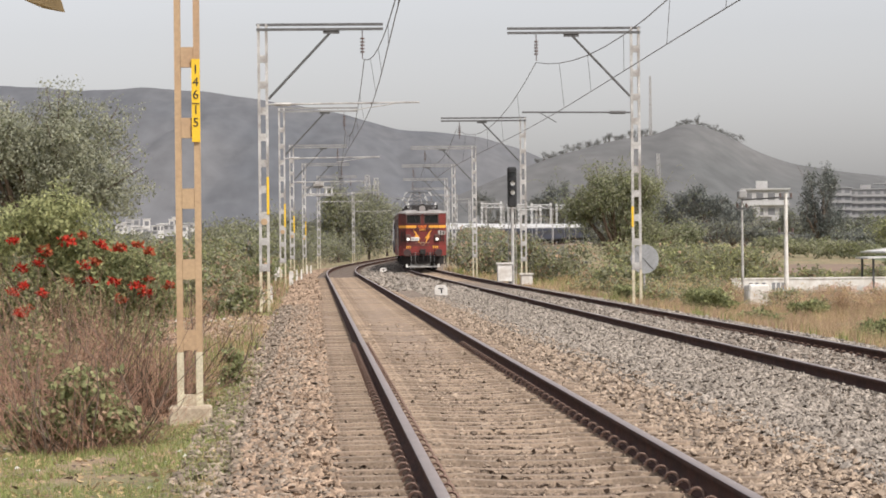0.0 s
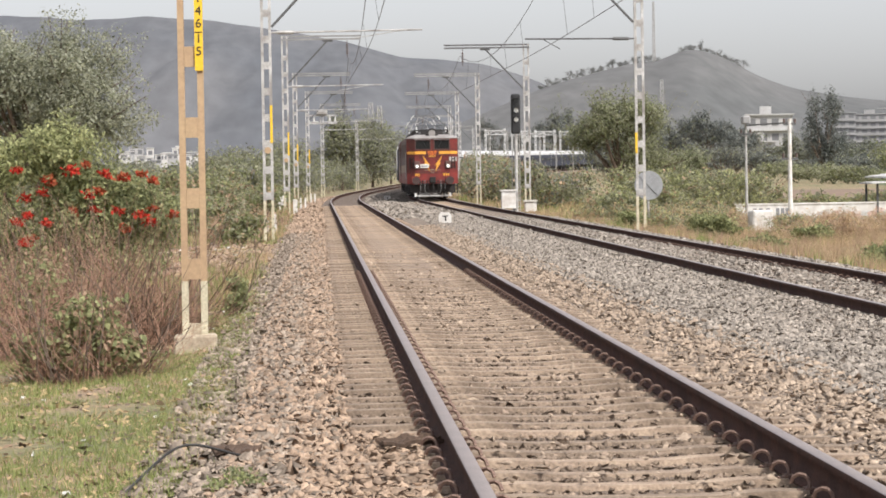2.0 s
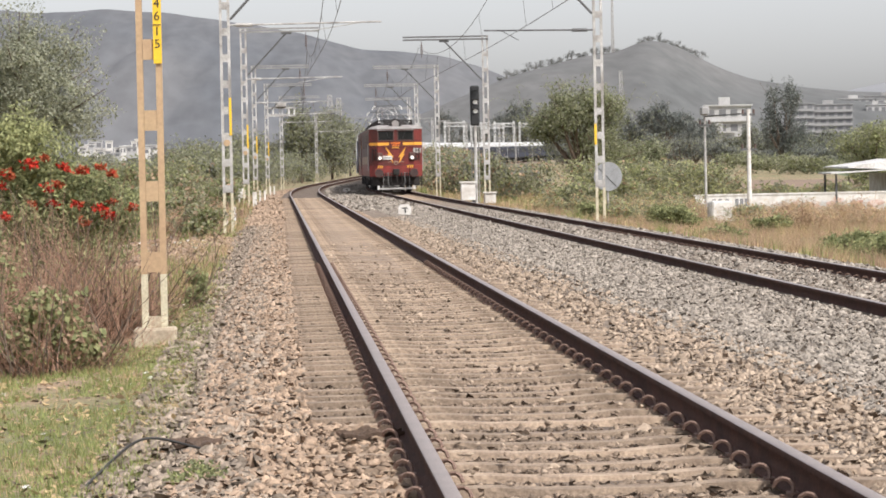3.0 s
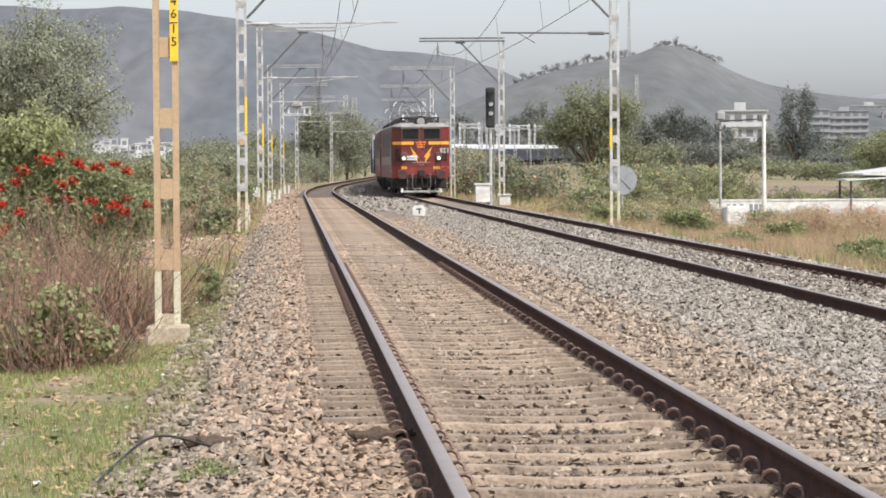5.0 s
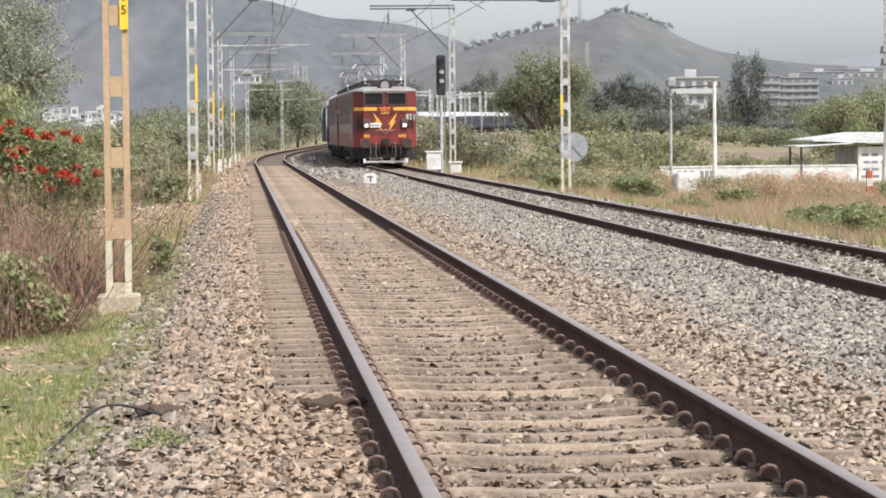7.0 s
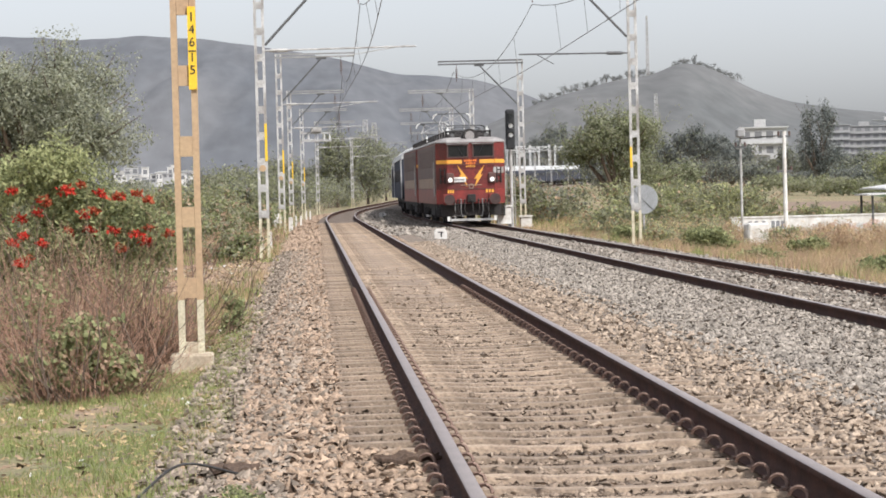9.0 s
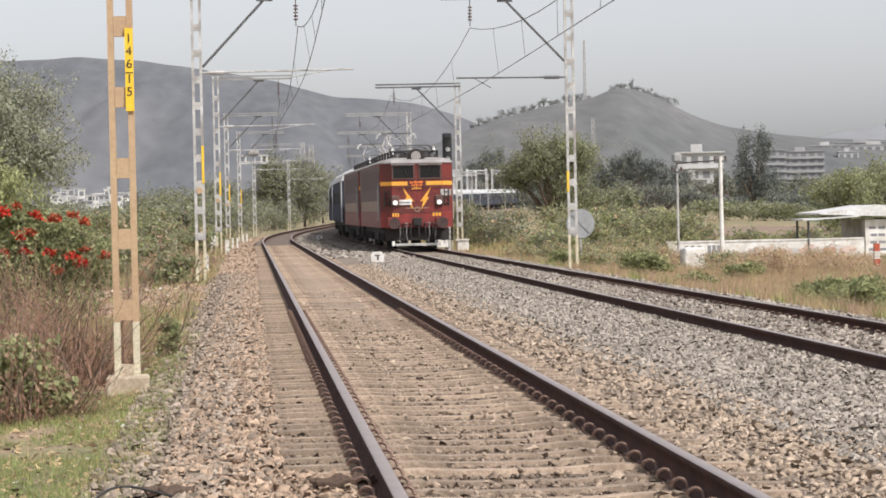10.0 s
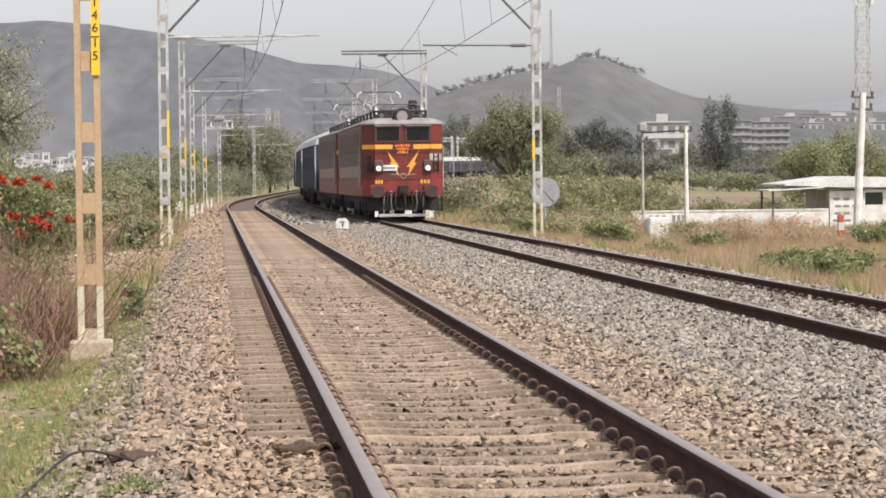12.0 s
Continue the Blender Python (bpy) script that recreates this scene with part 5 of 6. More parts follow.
for i in range(26):
    y = 150 + 9.5 * i
    o = OB + 3.9 + 1.4 * (i % 3) + R.random() * 1.2
    p = line(y, o)
    w = 3.0 + R.random() * 2 + y / 200
    h = 2.0 + R.random() * 1.1 + (y - 150) / 110
    plant("bush", p.x, p.y, gz(p.x, p.y), w, w, h, 2000, 0.085 + y / 5000, [LEAF_FAR, LEAF, DRY_RED, LEAF_HAZE], [3, 1.5, 0.8, 1], "hazy pale scrub bush on the embankment", "bush", "scrub by the far track", lumps=7, stems=10, sprays=55, per=34)
# green trees behind the hut
for x, y, w, h in ((37.0, 180, 6.0, 4.8), (40.5, 186, 7.5, 5.8), (44.5, 182, 7, 5.4), (47.5, 178, 6, 4.8)):
    plant("tree", x, y, gz(x, y) - 0.1, w, w, h, 10000, 0.10, [LEAF, LEAF_BRIGHT, LEAF_FAR], [3, 0.9, 2.4], "bright green leafy tree behind the hut", "tree", "trees", z0=0.3, lumps=11, trunk=0.14, lump=0.55)
# belts of far trees, distance haze mixed into their leaf colours
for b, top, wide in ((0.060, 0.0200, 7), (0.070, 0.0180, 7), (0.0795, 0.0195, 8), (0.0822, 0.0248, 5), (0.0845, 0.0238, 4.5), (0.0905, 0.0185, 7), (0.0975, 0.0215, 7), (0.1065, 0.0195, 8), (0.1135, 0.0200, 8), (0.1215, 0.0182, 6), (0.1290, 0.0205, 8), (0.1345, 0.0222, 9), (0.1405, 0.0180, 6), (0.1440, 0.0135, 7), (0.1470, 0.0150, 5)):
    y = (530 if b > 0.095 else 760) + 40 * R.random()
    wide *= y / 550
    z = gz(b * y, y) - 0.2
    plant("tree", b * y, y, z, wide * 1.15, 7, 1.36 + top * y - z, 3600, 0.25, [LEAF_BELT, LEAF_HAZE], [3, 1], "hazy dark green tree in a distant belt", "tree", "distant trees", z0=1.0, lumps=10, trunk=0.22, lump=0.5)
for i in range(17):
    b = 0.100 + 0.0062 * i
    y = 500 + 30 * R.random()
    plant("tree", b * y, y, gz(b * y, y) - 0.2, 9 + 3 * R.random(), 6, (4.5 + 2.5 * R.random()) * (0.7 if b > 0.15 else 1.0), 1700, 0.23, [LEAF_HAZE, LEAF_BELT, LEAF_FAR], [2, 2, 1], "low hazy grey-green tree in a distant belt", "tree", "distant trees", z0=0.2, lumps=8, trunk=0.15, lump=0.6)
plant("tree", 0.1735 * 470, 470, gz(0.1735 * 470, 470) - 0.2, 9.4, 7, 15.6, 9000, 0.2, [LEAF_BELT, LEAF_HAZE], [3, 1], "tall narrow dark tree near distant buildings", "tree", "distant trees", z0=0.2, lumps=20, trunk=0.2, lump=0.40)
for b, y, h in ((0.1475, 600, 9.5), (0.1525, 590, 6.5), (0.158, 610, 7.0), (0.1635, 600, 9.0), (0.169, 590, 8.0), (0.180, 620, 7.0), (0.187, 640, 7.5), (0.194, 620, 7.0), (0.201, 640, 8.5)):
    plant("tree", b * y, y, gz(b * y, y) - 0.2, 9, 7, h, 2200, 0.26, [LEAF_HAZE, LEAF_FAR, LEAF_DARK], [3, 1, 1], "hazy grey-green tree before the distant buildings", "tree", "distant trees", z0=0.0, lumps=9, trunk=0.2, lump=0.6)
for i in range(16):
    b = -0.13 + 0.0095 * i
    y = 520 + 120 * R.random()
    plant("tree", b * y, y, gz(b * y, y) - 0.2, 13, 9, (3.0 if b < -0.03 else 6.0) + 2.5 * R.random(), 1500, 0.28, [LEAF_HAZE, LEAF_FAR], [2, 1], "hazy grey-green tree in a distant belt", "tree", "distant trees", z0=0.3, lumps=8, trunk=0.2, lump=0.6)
for i in range(12):
    b = 0.158 + 0.0075 * i
    y = 380 + 30 * R.random()
    plant("bush", b * y, y, gz(b * y, y) - 0.1, 9, 6, 2.6 + R.random(), 1400, 0.2, [LEAF_FAR, LEAF], [2, 1], "green hedge bush at the field edge", "bush", "distant hedge", lumps=7, stems=6)

# grass
def blades(name, n, area, h, w, mats, weights, label, dense=None, lean=0.35):
    """area: x0, x1, y0, y1; tufts of thin upright blades on the ground."""
    x0, x1, y0, y1 = area
    t = max(1, n // 14)
    tx, ty = x0 + (x1 - x0) * R.random(t), y0 + (y1 - y0) * R.random(t) ** 1.15
    if dense is not None:
        keep = np.array([dense(a, b) for a, b in zip(tx, ty)])
        tx, ty = tx[keep], ty[keep]
    k = np.repeat(np.arange(len(tx)), 14)
    n = len(k)
    x, y = tx[k] + 0.07 * R.standard_normal(n) * (1 + h), ty[k] + 0.09 * R.standard_normal(n) * (1 + h)
    tz = np.array([gz(a, b) for a, b in zip(tx, ty)])
    z = tz[k] - 0.02
    hh = h * (0.4 + 0.8 * R.random(n)) * (0.6 + 0.7 * R.random(len(tx)))[k]
    a = R.random(n) * math.tau
    la, l2 = R.random(n) * math.tau, lean * hh * R.random(n)
    dx, dy = np.cos(a) * w * 0.5, np.sin(a) * w * 0.5
    V = np.stack([np.stack([x - dx, y - dy, z], 1), np.stack([x + dx, y + dy, z], 1), np.stack([x + np.cos(la) * l2, y + np.sin(la) * l2, z + hh], 1)], 1).reshape(-1, 3)
    f = np.arange(3 * n).reshape(n, 3)
    ids = R.choice(len(mats), len(tx), p=np.array(weights) / sum(weights))[k]
    tagged(new(name, raw(name, V, f, mats, ids)), label, "grass", kind="stuff")
def patchy(sc, lo):
    return lambda a, b: noise.noise((a * sc, b * sc * 0.5, 5.0)) > lo
blades("grass", 150000, (-4.6, -0.75, 12.5, 42), 0.075, 0.010, [GRASS, DRY], [8, 1], "short green grass with bare patches", patchy(0.9, -0.2), 0.8)
blades("dry_grass", 12000, (-4.6, -0.75, 12.5, 46), 0.08, 0.006, [DRY, DRY_RED, GRASS], [3, 1, 2], "straw-coloured dry grass tufts", patchy(1.1, 0.15), 0.6)
blades("dry_grass", 3000, (-1.25, -0.62, 17.6, 23.5), 0.085, 0.004, [DRY, GRASS], [1, 1.6], "taller straw-coloured tuft beside the ballast", None, 0.7)
blades("grass", 44000, (-8, -1.0, 38, 95), 0.2, 0.022, [GRASS, DRY, DRY_RED], [3, 2, 2], "grass and dry weeds along the verge", lambda a, b: noise.noise((a * 0.5, b * 0.25, 5.0)) > (-0.2 if not 56 < b < 76 else 0.28))
blades("dry_grass", 30000, (-7, -1.2, 95, 240), 0.45, 0.045, [DRY_RED, DRY, GRASS], [3, 2, 2], "tall russet weeds below the masts")
blades("dry_grass", 250000, (9.2, 31, 42, 120), 0.36, 0.010, [DRY_RED, DRY, GRASS], [5.5, 2.0, 0.7], "tall russet and straw grass on the far verge", patchy(0.35, -0.55), 0.9)
blades("grass", 26000, (9.0, 12, 30, 160), 0.26, 0.024, [GRASS, DRY, DRY_RED], [2, 3, 2], "dry grass fringe beside the far track")
blades("dry_grass", 26000, (9.5, 24, 119, 220), 0.5, 0.05, [DRY_RED, DRY, GRASS], [2, 2, 2], "dry grass between the scrub bushes")

def litter(name, n, area, size, mats, weights, label):
    """Fallen leaves and chips lying flat."""
    x0, x1, y0, y1 = area
    x, y = x0 + (x1 - x0) * R.random(n), y0 + (y1 - y0) * R.random(n) ** 1.3
    z = np.array([gz(a, b) for a, b in zip(x, y)]) + 0.012
    a = R.random(n) * math.tau
    s = size * (0.5 + R.random(n))
    V = []
    for k, (du, dv) in enumerate(((-1, 0), (0, -0.55), (1, 0), (0, 0.55))):
        V.append(np.stack([x + (du * np.cos(a) - dv * np.sin(a)) * s, y + (du * np.sin(a) + dv * np.cos(a)) * s, z + 0.5 * s * R.standard_normal(n) * 0.6], 1))
    V = np.stack(V, 1).reshape(-1, 3)
    ids = R.choice(len(mats), n, p=np.array(weights) / sum(weights))
    tagged(new(name, raw(name, V, np.arange(4 * n).reshape(n, 4), mats, ids)), label, "litter", kind="stuff")
litter("leaf_litter", 9000, (-4.6, -0.7, 12.5, 48), 0.030, [DRY, DRY_RED, BARK, WHITE], [4, 4, 2, 0.25], "fallen dry leaves and chips on the verge")
litter("leaf_litter", 5000, (-3.6, -0.9, 38, 80), 0.05, [DRY, DRY_RED, WHITE], [3, 4, 0.4], "dry leaf litter along the shoulder")
# ---- hills ----
def build_hill(name, ridge, y_foot, y_ridge, label, material, rough, seed, gully_depth=0.0):
    bs, es = zip(*ridge)
    bb = np.linspace(bs[0], bs[-1], 260)
    V, rows = [], 60
    for j in range(rows + 6):
        u = min(1.0, j / rows)
        back = max(0, j - rows) / 6
        y = y_foot + (y_ridge - y_foot) * u + back * 500
        for b in bb:
            top = sum(float(np.interp(b + k * 0.0015, bs, es)) for k in (-2, -1, 0, 1, 2)) / 5 * y_ridge
            x = b * (y_foot + (y_ridge - y_foot) * u)
            g = noise.fractal((x * 0.004 + seed, y * 0.003, 1.0), 1.0, 2.0, 4)
            prof = u * u * (3 - 2 * u) * 0.55 + 0.45 * u ** 1.3
            h = top * prof * (1 - 0.8 * back)
            gully = 1 - abs(noise.noise((x * 0.015 + 0.5 * g + seed, y * 0.0009, 4.0)))
            h -= gully_depth * top * gully ** 3 * math.sin(math.pi * min(1.0, u * 1.02)) ** 0.7 if u < 0.98 else 0.0
            h += rough * top * g * min(1, u * 3) * (0.3 + 0.7 * (1 - u)) + top * 0.012 * noise.noise((x * 0.03, 0.0, seed)) * u ** 3
            V.append((x, y, h + 1.36 * u - 2.0 * (1 - u)))
    w = len(bb)
    i = np.arange((rows + 5) * (w - 1))
    r, c = i // (w - 1), i % (w - 1)
    f = np.stack([r * w + c, r * w + c + 1, (r + 1) * w + c + 1, (r + 1) * w + c], 1)
    me = raw(name, np.array(V), f, [material])
    for p in me.polygons:
        p.use_smooth = True
    tagged(new(name, me), label, "hill", kind="structure")
LEFT_RIDGE = ((-0.4, 0.04), (-0.2, 0.053), (-0.105, 0.0563), (-0.077, 0.0545), (-0.06, 0.0552), (-0.039, 0.0543), (-0.014, 0.0502), (0.009, 0.0462), (0.028, 0.0406), (0.057, 0.0377), (0.073, 0.0325), (0.10, 0.021), (0.14, 0.006))
RIGHT_RIDGE = ((0.02, 0.006), (0.05, 0.018), (0.073, 0.0275), (0.085, 0.0315), (0.1055, 0.0365), (0.117, 0.0378), (0.122, 0.0402), (0.127, 0.0416), (0.1315, 0.0413), (0.137, 0.0393), (0.1424, 0.0368), (0.152, 0.0318), (0.164, 0.0275), (0.18, 0.0247), (0.197, 0.0229), (0.24, 0.021), (0.4, 0.018))
build_hill("hill_west", LEFT_RIDGE, 1500, 2700, "long hazy grey hill covered with scrub", HILL, 0.012, 2.0, 0.08)
build_hill("hill_east", RIGHT_RIDGE, 1000, 1800, "dry conical hill with scattered ridge trees", HILL_NEAR, 0.006, 8.0, 0.05)
build_hill("hill_far", ((0.15, 0.01), (0.19, 0.022), (0.215, 0.027), (0.235, 0.029), (0.27, 0.027), (0.4, 0.012)), 3600, 4300, "faint distant hill, haze put into its pale bluish colour", HILL_FAR, 0.05, 5.0)
def on_hill(b, e, ridge, y_foot, y_ridge):
    """Where the slope of a hill rises to the elevation e at the bearing b."""
    bs, es = zip(*ridge)
    top = float(np.interp(b, bs, es)) * y_ridge
    for j in range(200):
        u = j / 200
        y = y_foot + (y_ridge - y_foot) * u
        h = top * (u * u * (3 - 2 * u) * 0.55 + 0.45 * u ** 1.3) + 1.36 * u - 2.0 * (1 - u)
        if h - 1.36 >= e * y:
            break
    return y, h
# ridge trees: the haze before them is in their pale leaf colour
for i in range(34):
    b = 0.076 + 0.0021 * i + 0.0012 * R.random()
    if b > 0.147:
        break
    if 0.1175 < b < 0.123:
        continue
    y = 1800.0
    top = float(np.interp(b, [q[0] for q in RIGHT_RIDGE], [q[1] for q in RIGHT_RIDGE])) * y + 1.36
    h = 3.0 + 5.0 * R.random()
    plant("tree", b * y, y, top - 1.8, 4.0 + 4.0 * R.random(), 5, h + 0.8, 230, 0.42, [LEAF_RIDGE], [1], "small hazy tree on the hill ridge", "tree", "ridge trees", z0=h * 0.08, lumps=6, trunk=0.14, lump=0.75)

# ---- buildings far off ----
def build_house(b, d, z, w, h, floors, cols, wall, label, depth=9.0, category="building", group="distant buildings", parapet=True):
    if z > 3:
        ridge = (LEFT_RIDGE, 1500, 2700) if b < 0 else (RIGHT_RIDGE, 1000, 1800)
        y, zz = on_hill(b, (z - 1.36) / d, *ridge)
        k = y / d
        d, z, w, h, depth = y, zz - 2.5, w * k, h * k, depth * k
    root = thing("building", Matrix.Translation((b * d, d, z)) @ Matrix.Rotation(-b * 0.8, 4, "Z"), label, category, group)
    q = bm()
    box(q, -w / 2, w / 2, 0, depth, -3, h)
    part("wall", q, wall, root)
    q = bm()
    box(q, -w / 2 - 0.4, w / 2 + 0.4, -0.5, depth + 0.3, h + 0.004, h + 0.35)
    if parapet:
        box(q, -w * 0.2, w * 0.05, 2, 5, h + 0.35, h + 2.2)
    part("roof", q, wall, root)
    fh = h / floors
    for i in range(floors):
        for j in range(cols):
            q = bm()
            cx = -w / 2 + (j + 0.5) * w / cols
            box(q, cx - 0.3 * w / cols, cx + 0.3 * w / cols, -0.06, 0.1, i * fh + 0.32 * fh, i * fh + 0.78 * fh)
            part("window", q, WINDOW_FAR, root)
        if floors > 2 and i:
            q = bm()
            box(q, -w / 2 - 0.3, w / 2 + 0.3, -0.9, -0.004, i * fh - 0.15, i * fh + 0.12)
            part("balcony_slab", q, wall, root)
build_house(0.1548, 700, 0, 11, 14.4, 4, 4, PLASTER, "white multi-storey building among trees")
build_house(0.1525, 640, 0, 5.5, 7.4, 3, 2, PLASTER, "small white house below the trees")
build_house(0.1800, 900, 9, 8, 11, 5, 3, PLASTER_GREY, "grey unfinished apartment block")
build_house(0.1905, 900, 9, 13, 10.6, 5, 5, PLASTER_GREY, "grey unfinished apartment block with open floors")
build_house(0.1815, 780, 8.5, 6, 2.4, 1, 3, PLASTER, "low white house on the slope")
build_house(0.2062, 1000, 17.5, 7, 3.5, 1, 3, PLASTER, "low white house on the slope")
build_house(0.2165, 1050, 21, 21, 3.2, 1, 7, PLASTER, "long white building on the slope")
build_house(0.2275, 1050, 18, 12, 4, 1, 4, PLASTER, "white building on the slope")
build_house(0.199, 1250, 26, 16, 2.6, 1, 5, PLASTER, "pale row of houses on the ridge")
build_house(0.212, 1300, 28, 26, 2.6, 1, 7, PLASTER_GREY, "pale row of houses on the ridge")
VILLAGE = np.random.default_rng(5)
for i in range(17):
    b = -0.066 + 0.0015 * i + 0.0008 * VILLAGE.random()
    d = 950 + 60 * R.random()
    build_house(b, d, 7.6 + 2.6 * VILLAGE.random(), 1.6 + 3.6 * VILLAGE.random(), 1.3 + 2.2 * VILLAGE.random(), 1, 1 + i % 2, PLASTER if i % 4 == 3 else WHITE, "small white house in a distant village", depth=5, group="distant village", parapet=False)

# ---- lineside things ----
def post_stone(x, y, z, w, h, label):
    root = thing("distance_stone", Matrix.Translation((x, y, z)), label, "marker stone", "white marker stones")
    q = bm()
    prism(q, [(-w / 2, -0.1), (w / 2, -0.1), (w / 2, h * 0.75), (w * 0.32, h), (-w * 0.32, h), (-w / 2, h * 0.75)], -0.06, 0.06)
    part("stone", q, WHITE, root)
    q = bm()
    box(q, -w * 0.22, w * 0.22, -0.064, -0.0605, h * 0.62, h * 0.72)
    box(q, -w * 0.02, w * 0.10, -0.064, -0.0605, h * 0.25, h * 0.6)
    part("numeral", q, BLACK, root)
post_stone(4.02, 93, -0.18, 0.40, 0.36, "white-painted marker stone with a dark numeral")
post_stone(4.35, 184, -0.15, 0.42, 0.28, "small white-painted marker stone between the tracks")

def build_signal():
    x, y = 8.68, 128.0
    z = gz(x, y)
    root = thing("colour_light_signal", Matrix.Translation((x, y, z)), "colour light signal with a black head on a pale post", "railway signal")
    q = bm()
    rod(q, (0, 0, 0), (0, 0, 4.1), 0.075, 12)
    part("post", q, STEEL_GREY, root)
    q = bm()
    box(q, -0.2, 0.2, -0.12, 0.12, 3.65 - z - 0.55, 4.95 - z - 0.55 + 0.45, 0.06)
    h = part("signal_head", q, BLACK, root, "black signal head")
    for k in range(3):
        zz = 4.35 - z - 0.62 + 0.40 * k
        q = bm()
        rod(q, (0.02, -0.12, zz), (0.02, -0.135, zz), 0.10, 14)
        part("lens", q, SIGNAL_LENS if k < 2 else GLASS, h)
        q = bm()
        box(q, -0.11, 0.15, -0.34, -0.12, zz + 0.11, zz + 0.13)
        part("hood", q, BLACK, h)
    q = bm()
    for xx in (-0.16, 0.16):
        rod(q, (xx, 0.25, 0), (xx, 0.12, 3.4), 0.02, 6)
    for k in range(11):
        rod(q, (-0.16, 0.24 - 0.01 * k, 0.2 + 0.3 * k), (0.16, 0.24 - 0.01 * k, 0.2 + 0.3 * k), 0.012, 5)
    part("ladder", q, STEEL_GREY, root)
build_signal()

def build_cabinet(x, y, w, h, d, label):
    z = gz(x, y)
    root = thing("equipment_cabinet", Matrix.Translation((x, y, z)), label, "cabinet", "white lineside cabinets")
    q = bm()
    box(q, -w / 2, w / 2, -d / 2, d / 2, 0.1, h, 0.02)
    part("body", q, WHITE, root)
    q = bm()
    box(q, -w / 2 - 0.05, w / 2 + 0.05, -d / 2 - 0.05, d / 2 + 0.05, h + 0.004, h + 0.07)
    part("lid", q, WHITE, root)
    for sx in (-1, 1):
        q = bm()
        box(q, sx * w * 0.4 - 0.04, sx * w * 0.4 + 0.04, -d * 0.3, d * 0.3, -0.1, 0.096)
        part("foot", q, STEEL_DARK, root)
build_cabinet(8.25, 127, 0.62, 0.85, 0.45, "white relay cabinet at the foot of the signal")
build_cabinet(9.35, 129, 0.5, 0.55, 0.4, "low white junction box in the grass")

PLATE_GREY = mat("dull_grey_plate", (0.27, 0.275, 0.28), 0.7, 0.15, 3, 30, 0.05)
def build_disc():
    x, y = 10.62, 94.0
    z = gz(x, y)
    root = thing("round_board", Matrix.Translation((x, y, z)) @ Matrix.Rotation(0.15, 4, "Z"), "grey back of a round warning board on a post", "warning board")
    q = bm()
    rod(q, (0, 0.02, 1.6), (0, -0.02, 1.6), 0.47, 24)
    part("disc", q, PLATE_GREY, root, "dull grey round plate")
    q = bm()
    for a in (0.8, -0.8):
        beam(q, (-0.42 * math.cos(a), -0.035, 1.6 - 0.42 * math.sin(a)), (0.42 * math.cos(a), -0.035, 1.6 + 0.42 * math.sin(a)), 0.02, 0.04)
    part("stiffener", q, PLATE_GREY, root)
    q = bm()
    rod(q, (0, 0.05, -0.1), (0, 0.05, 1.9), 0.035, 8)
    part("post", q, STEEL_GREY, root)
build_disc()

def build_pole(x, y, h, r, lean, label, arms, cap=None, material=None):
    z = gz(x, y)
    root = thing("utility_pole", Matrix.Translation((x, y, z)) @ Matrix.Rotation(lean, 4, "Y"), label, "utility pole", "poles beyond the far track")
    q = bm()
    rod(q, (0, 0, -0.3), (0, 0, h), r, 10, r * 0.75)
    part("shaft", q, material or WHITE, root)
    for zz, w in arms:
        q = bm()
        box(q, -w, w, -0.05, 0.05, zz - 0.04, zz + 0.04)
        a = part("cross_arm", q, STEEL_DARK, root)
        for sx in (-1, 1):
            q = bm()
            rod(q, (sx * w * 0.85, 0, zz + 0.04), (sx * w * 0.85, 0, zz + 0.2), 0.045, 8)
            part("insulator", q, CERAMIC, a)
    if cap:
        q = bm()
        box(q, -cap, cap, -0.25, 0.25, h, h + cap * 2, 0.05)
        part("cap_box", q, PLASTER_GREY, root, "pale box on the pole head")
    return root
build_pole(18.35, 113.5, 4.15, 0.095, 0.0, "white-painted concrete pole standing in dry grass", [(2.6, 0.3), (3.95, 0.25)])
build_pole(17.3, 118.0, 4.0, 0.06, 0.0, "thin grey steel pole near the wall", [(3.6, 0.22)], 0.17, STEEL_GREY)
build_pole(21.2, 96.0, 4.95, 0.15, 0.05, "tall pale tapered concrete pole near the hut", [(4.4, 0.35), (4.8, 0.38)])
q = bm()
beam(q, (17.3, 118, gz(17.3, 118) + 3.95), (18.35, 113.5, gz(18.35, 113.5) + 4.0), 0.06, 0.05)
solo("tie_beam", q, STEEL_DARK, Matrix(), "dark steel beam tying two poles together", "beam")

def build_wall():
    y = 121.0
    z = -0.93
    root = thing("boundary_wall", Matrix.Translation((0, y, z)), "low whitewashed wall with faded painted lettering", "wall")
    q = bm()
    box(q, 17.3, 25.55, 0, 0.23, -0.3, 0.83)
    part("wall_body", q, WHITE, root)
    q = bm()
    box(q, 17.25, 25.55, -0.03, 0.26, 0.834, 0.90)
    part("coping", q, WHITE, root)
    for i, x in enumerate((18.0, 18.25, 18.55, 18.95, 19.15, 19.35)):
        q = bm()
        box(q, x, x + 0.15, -0.006, -0.001, 0.40, 0.70)
        part("letter_bar", q, FADED_TEXT, root)
    for i in range(15):
        q = bm()
        x, z0 = 20.9 + i * 0.29 + 0.2 * R.random(), 0.35 + 0.2 * R.random()
        k = 9
        ring = [(x + (0.16 + 0.14 * R.random()) * math.cos(a * math.tau / k), z0 + (0.10 + 0.10 * R.random()) * math.sin(a * math.tau / k)) for a in range(k)]
        prism(q, ring, -0.005 - 0.002 * i, -0.0015)
        part("paint_patch", q, PATCH_RED if i in (10, 11) else PETAL_WASH if i % 3 else PATCH_GREY, root)
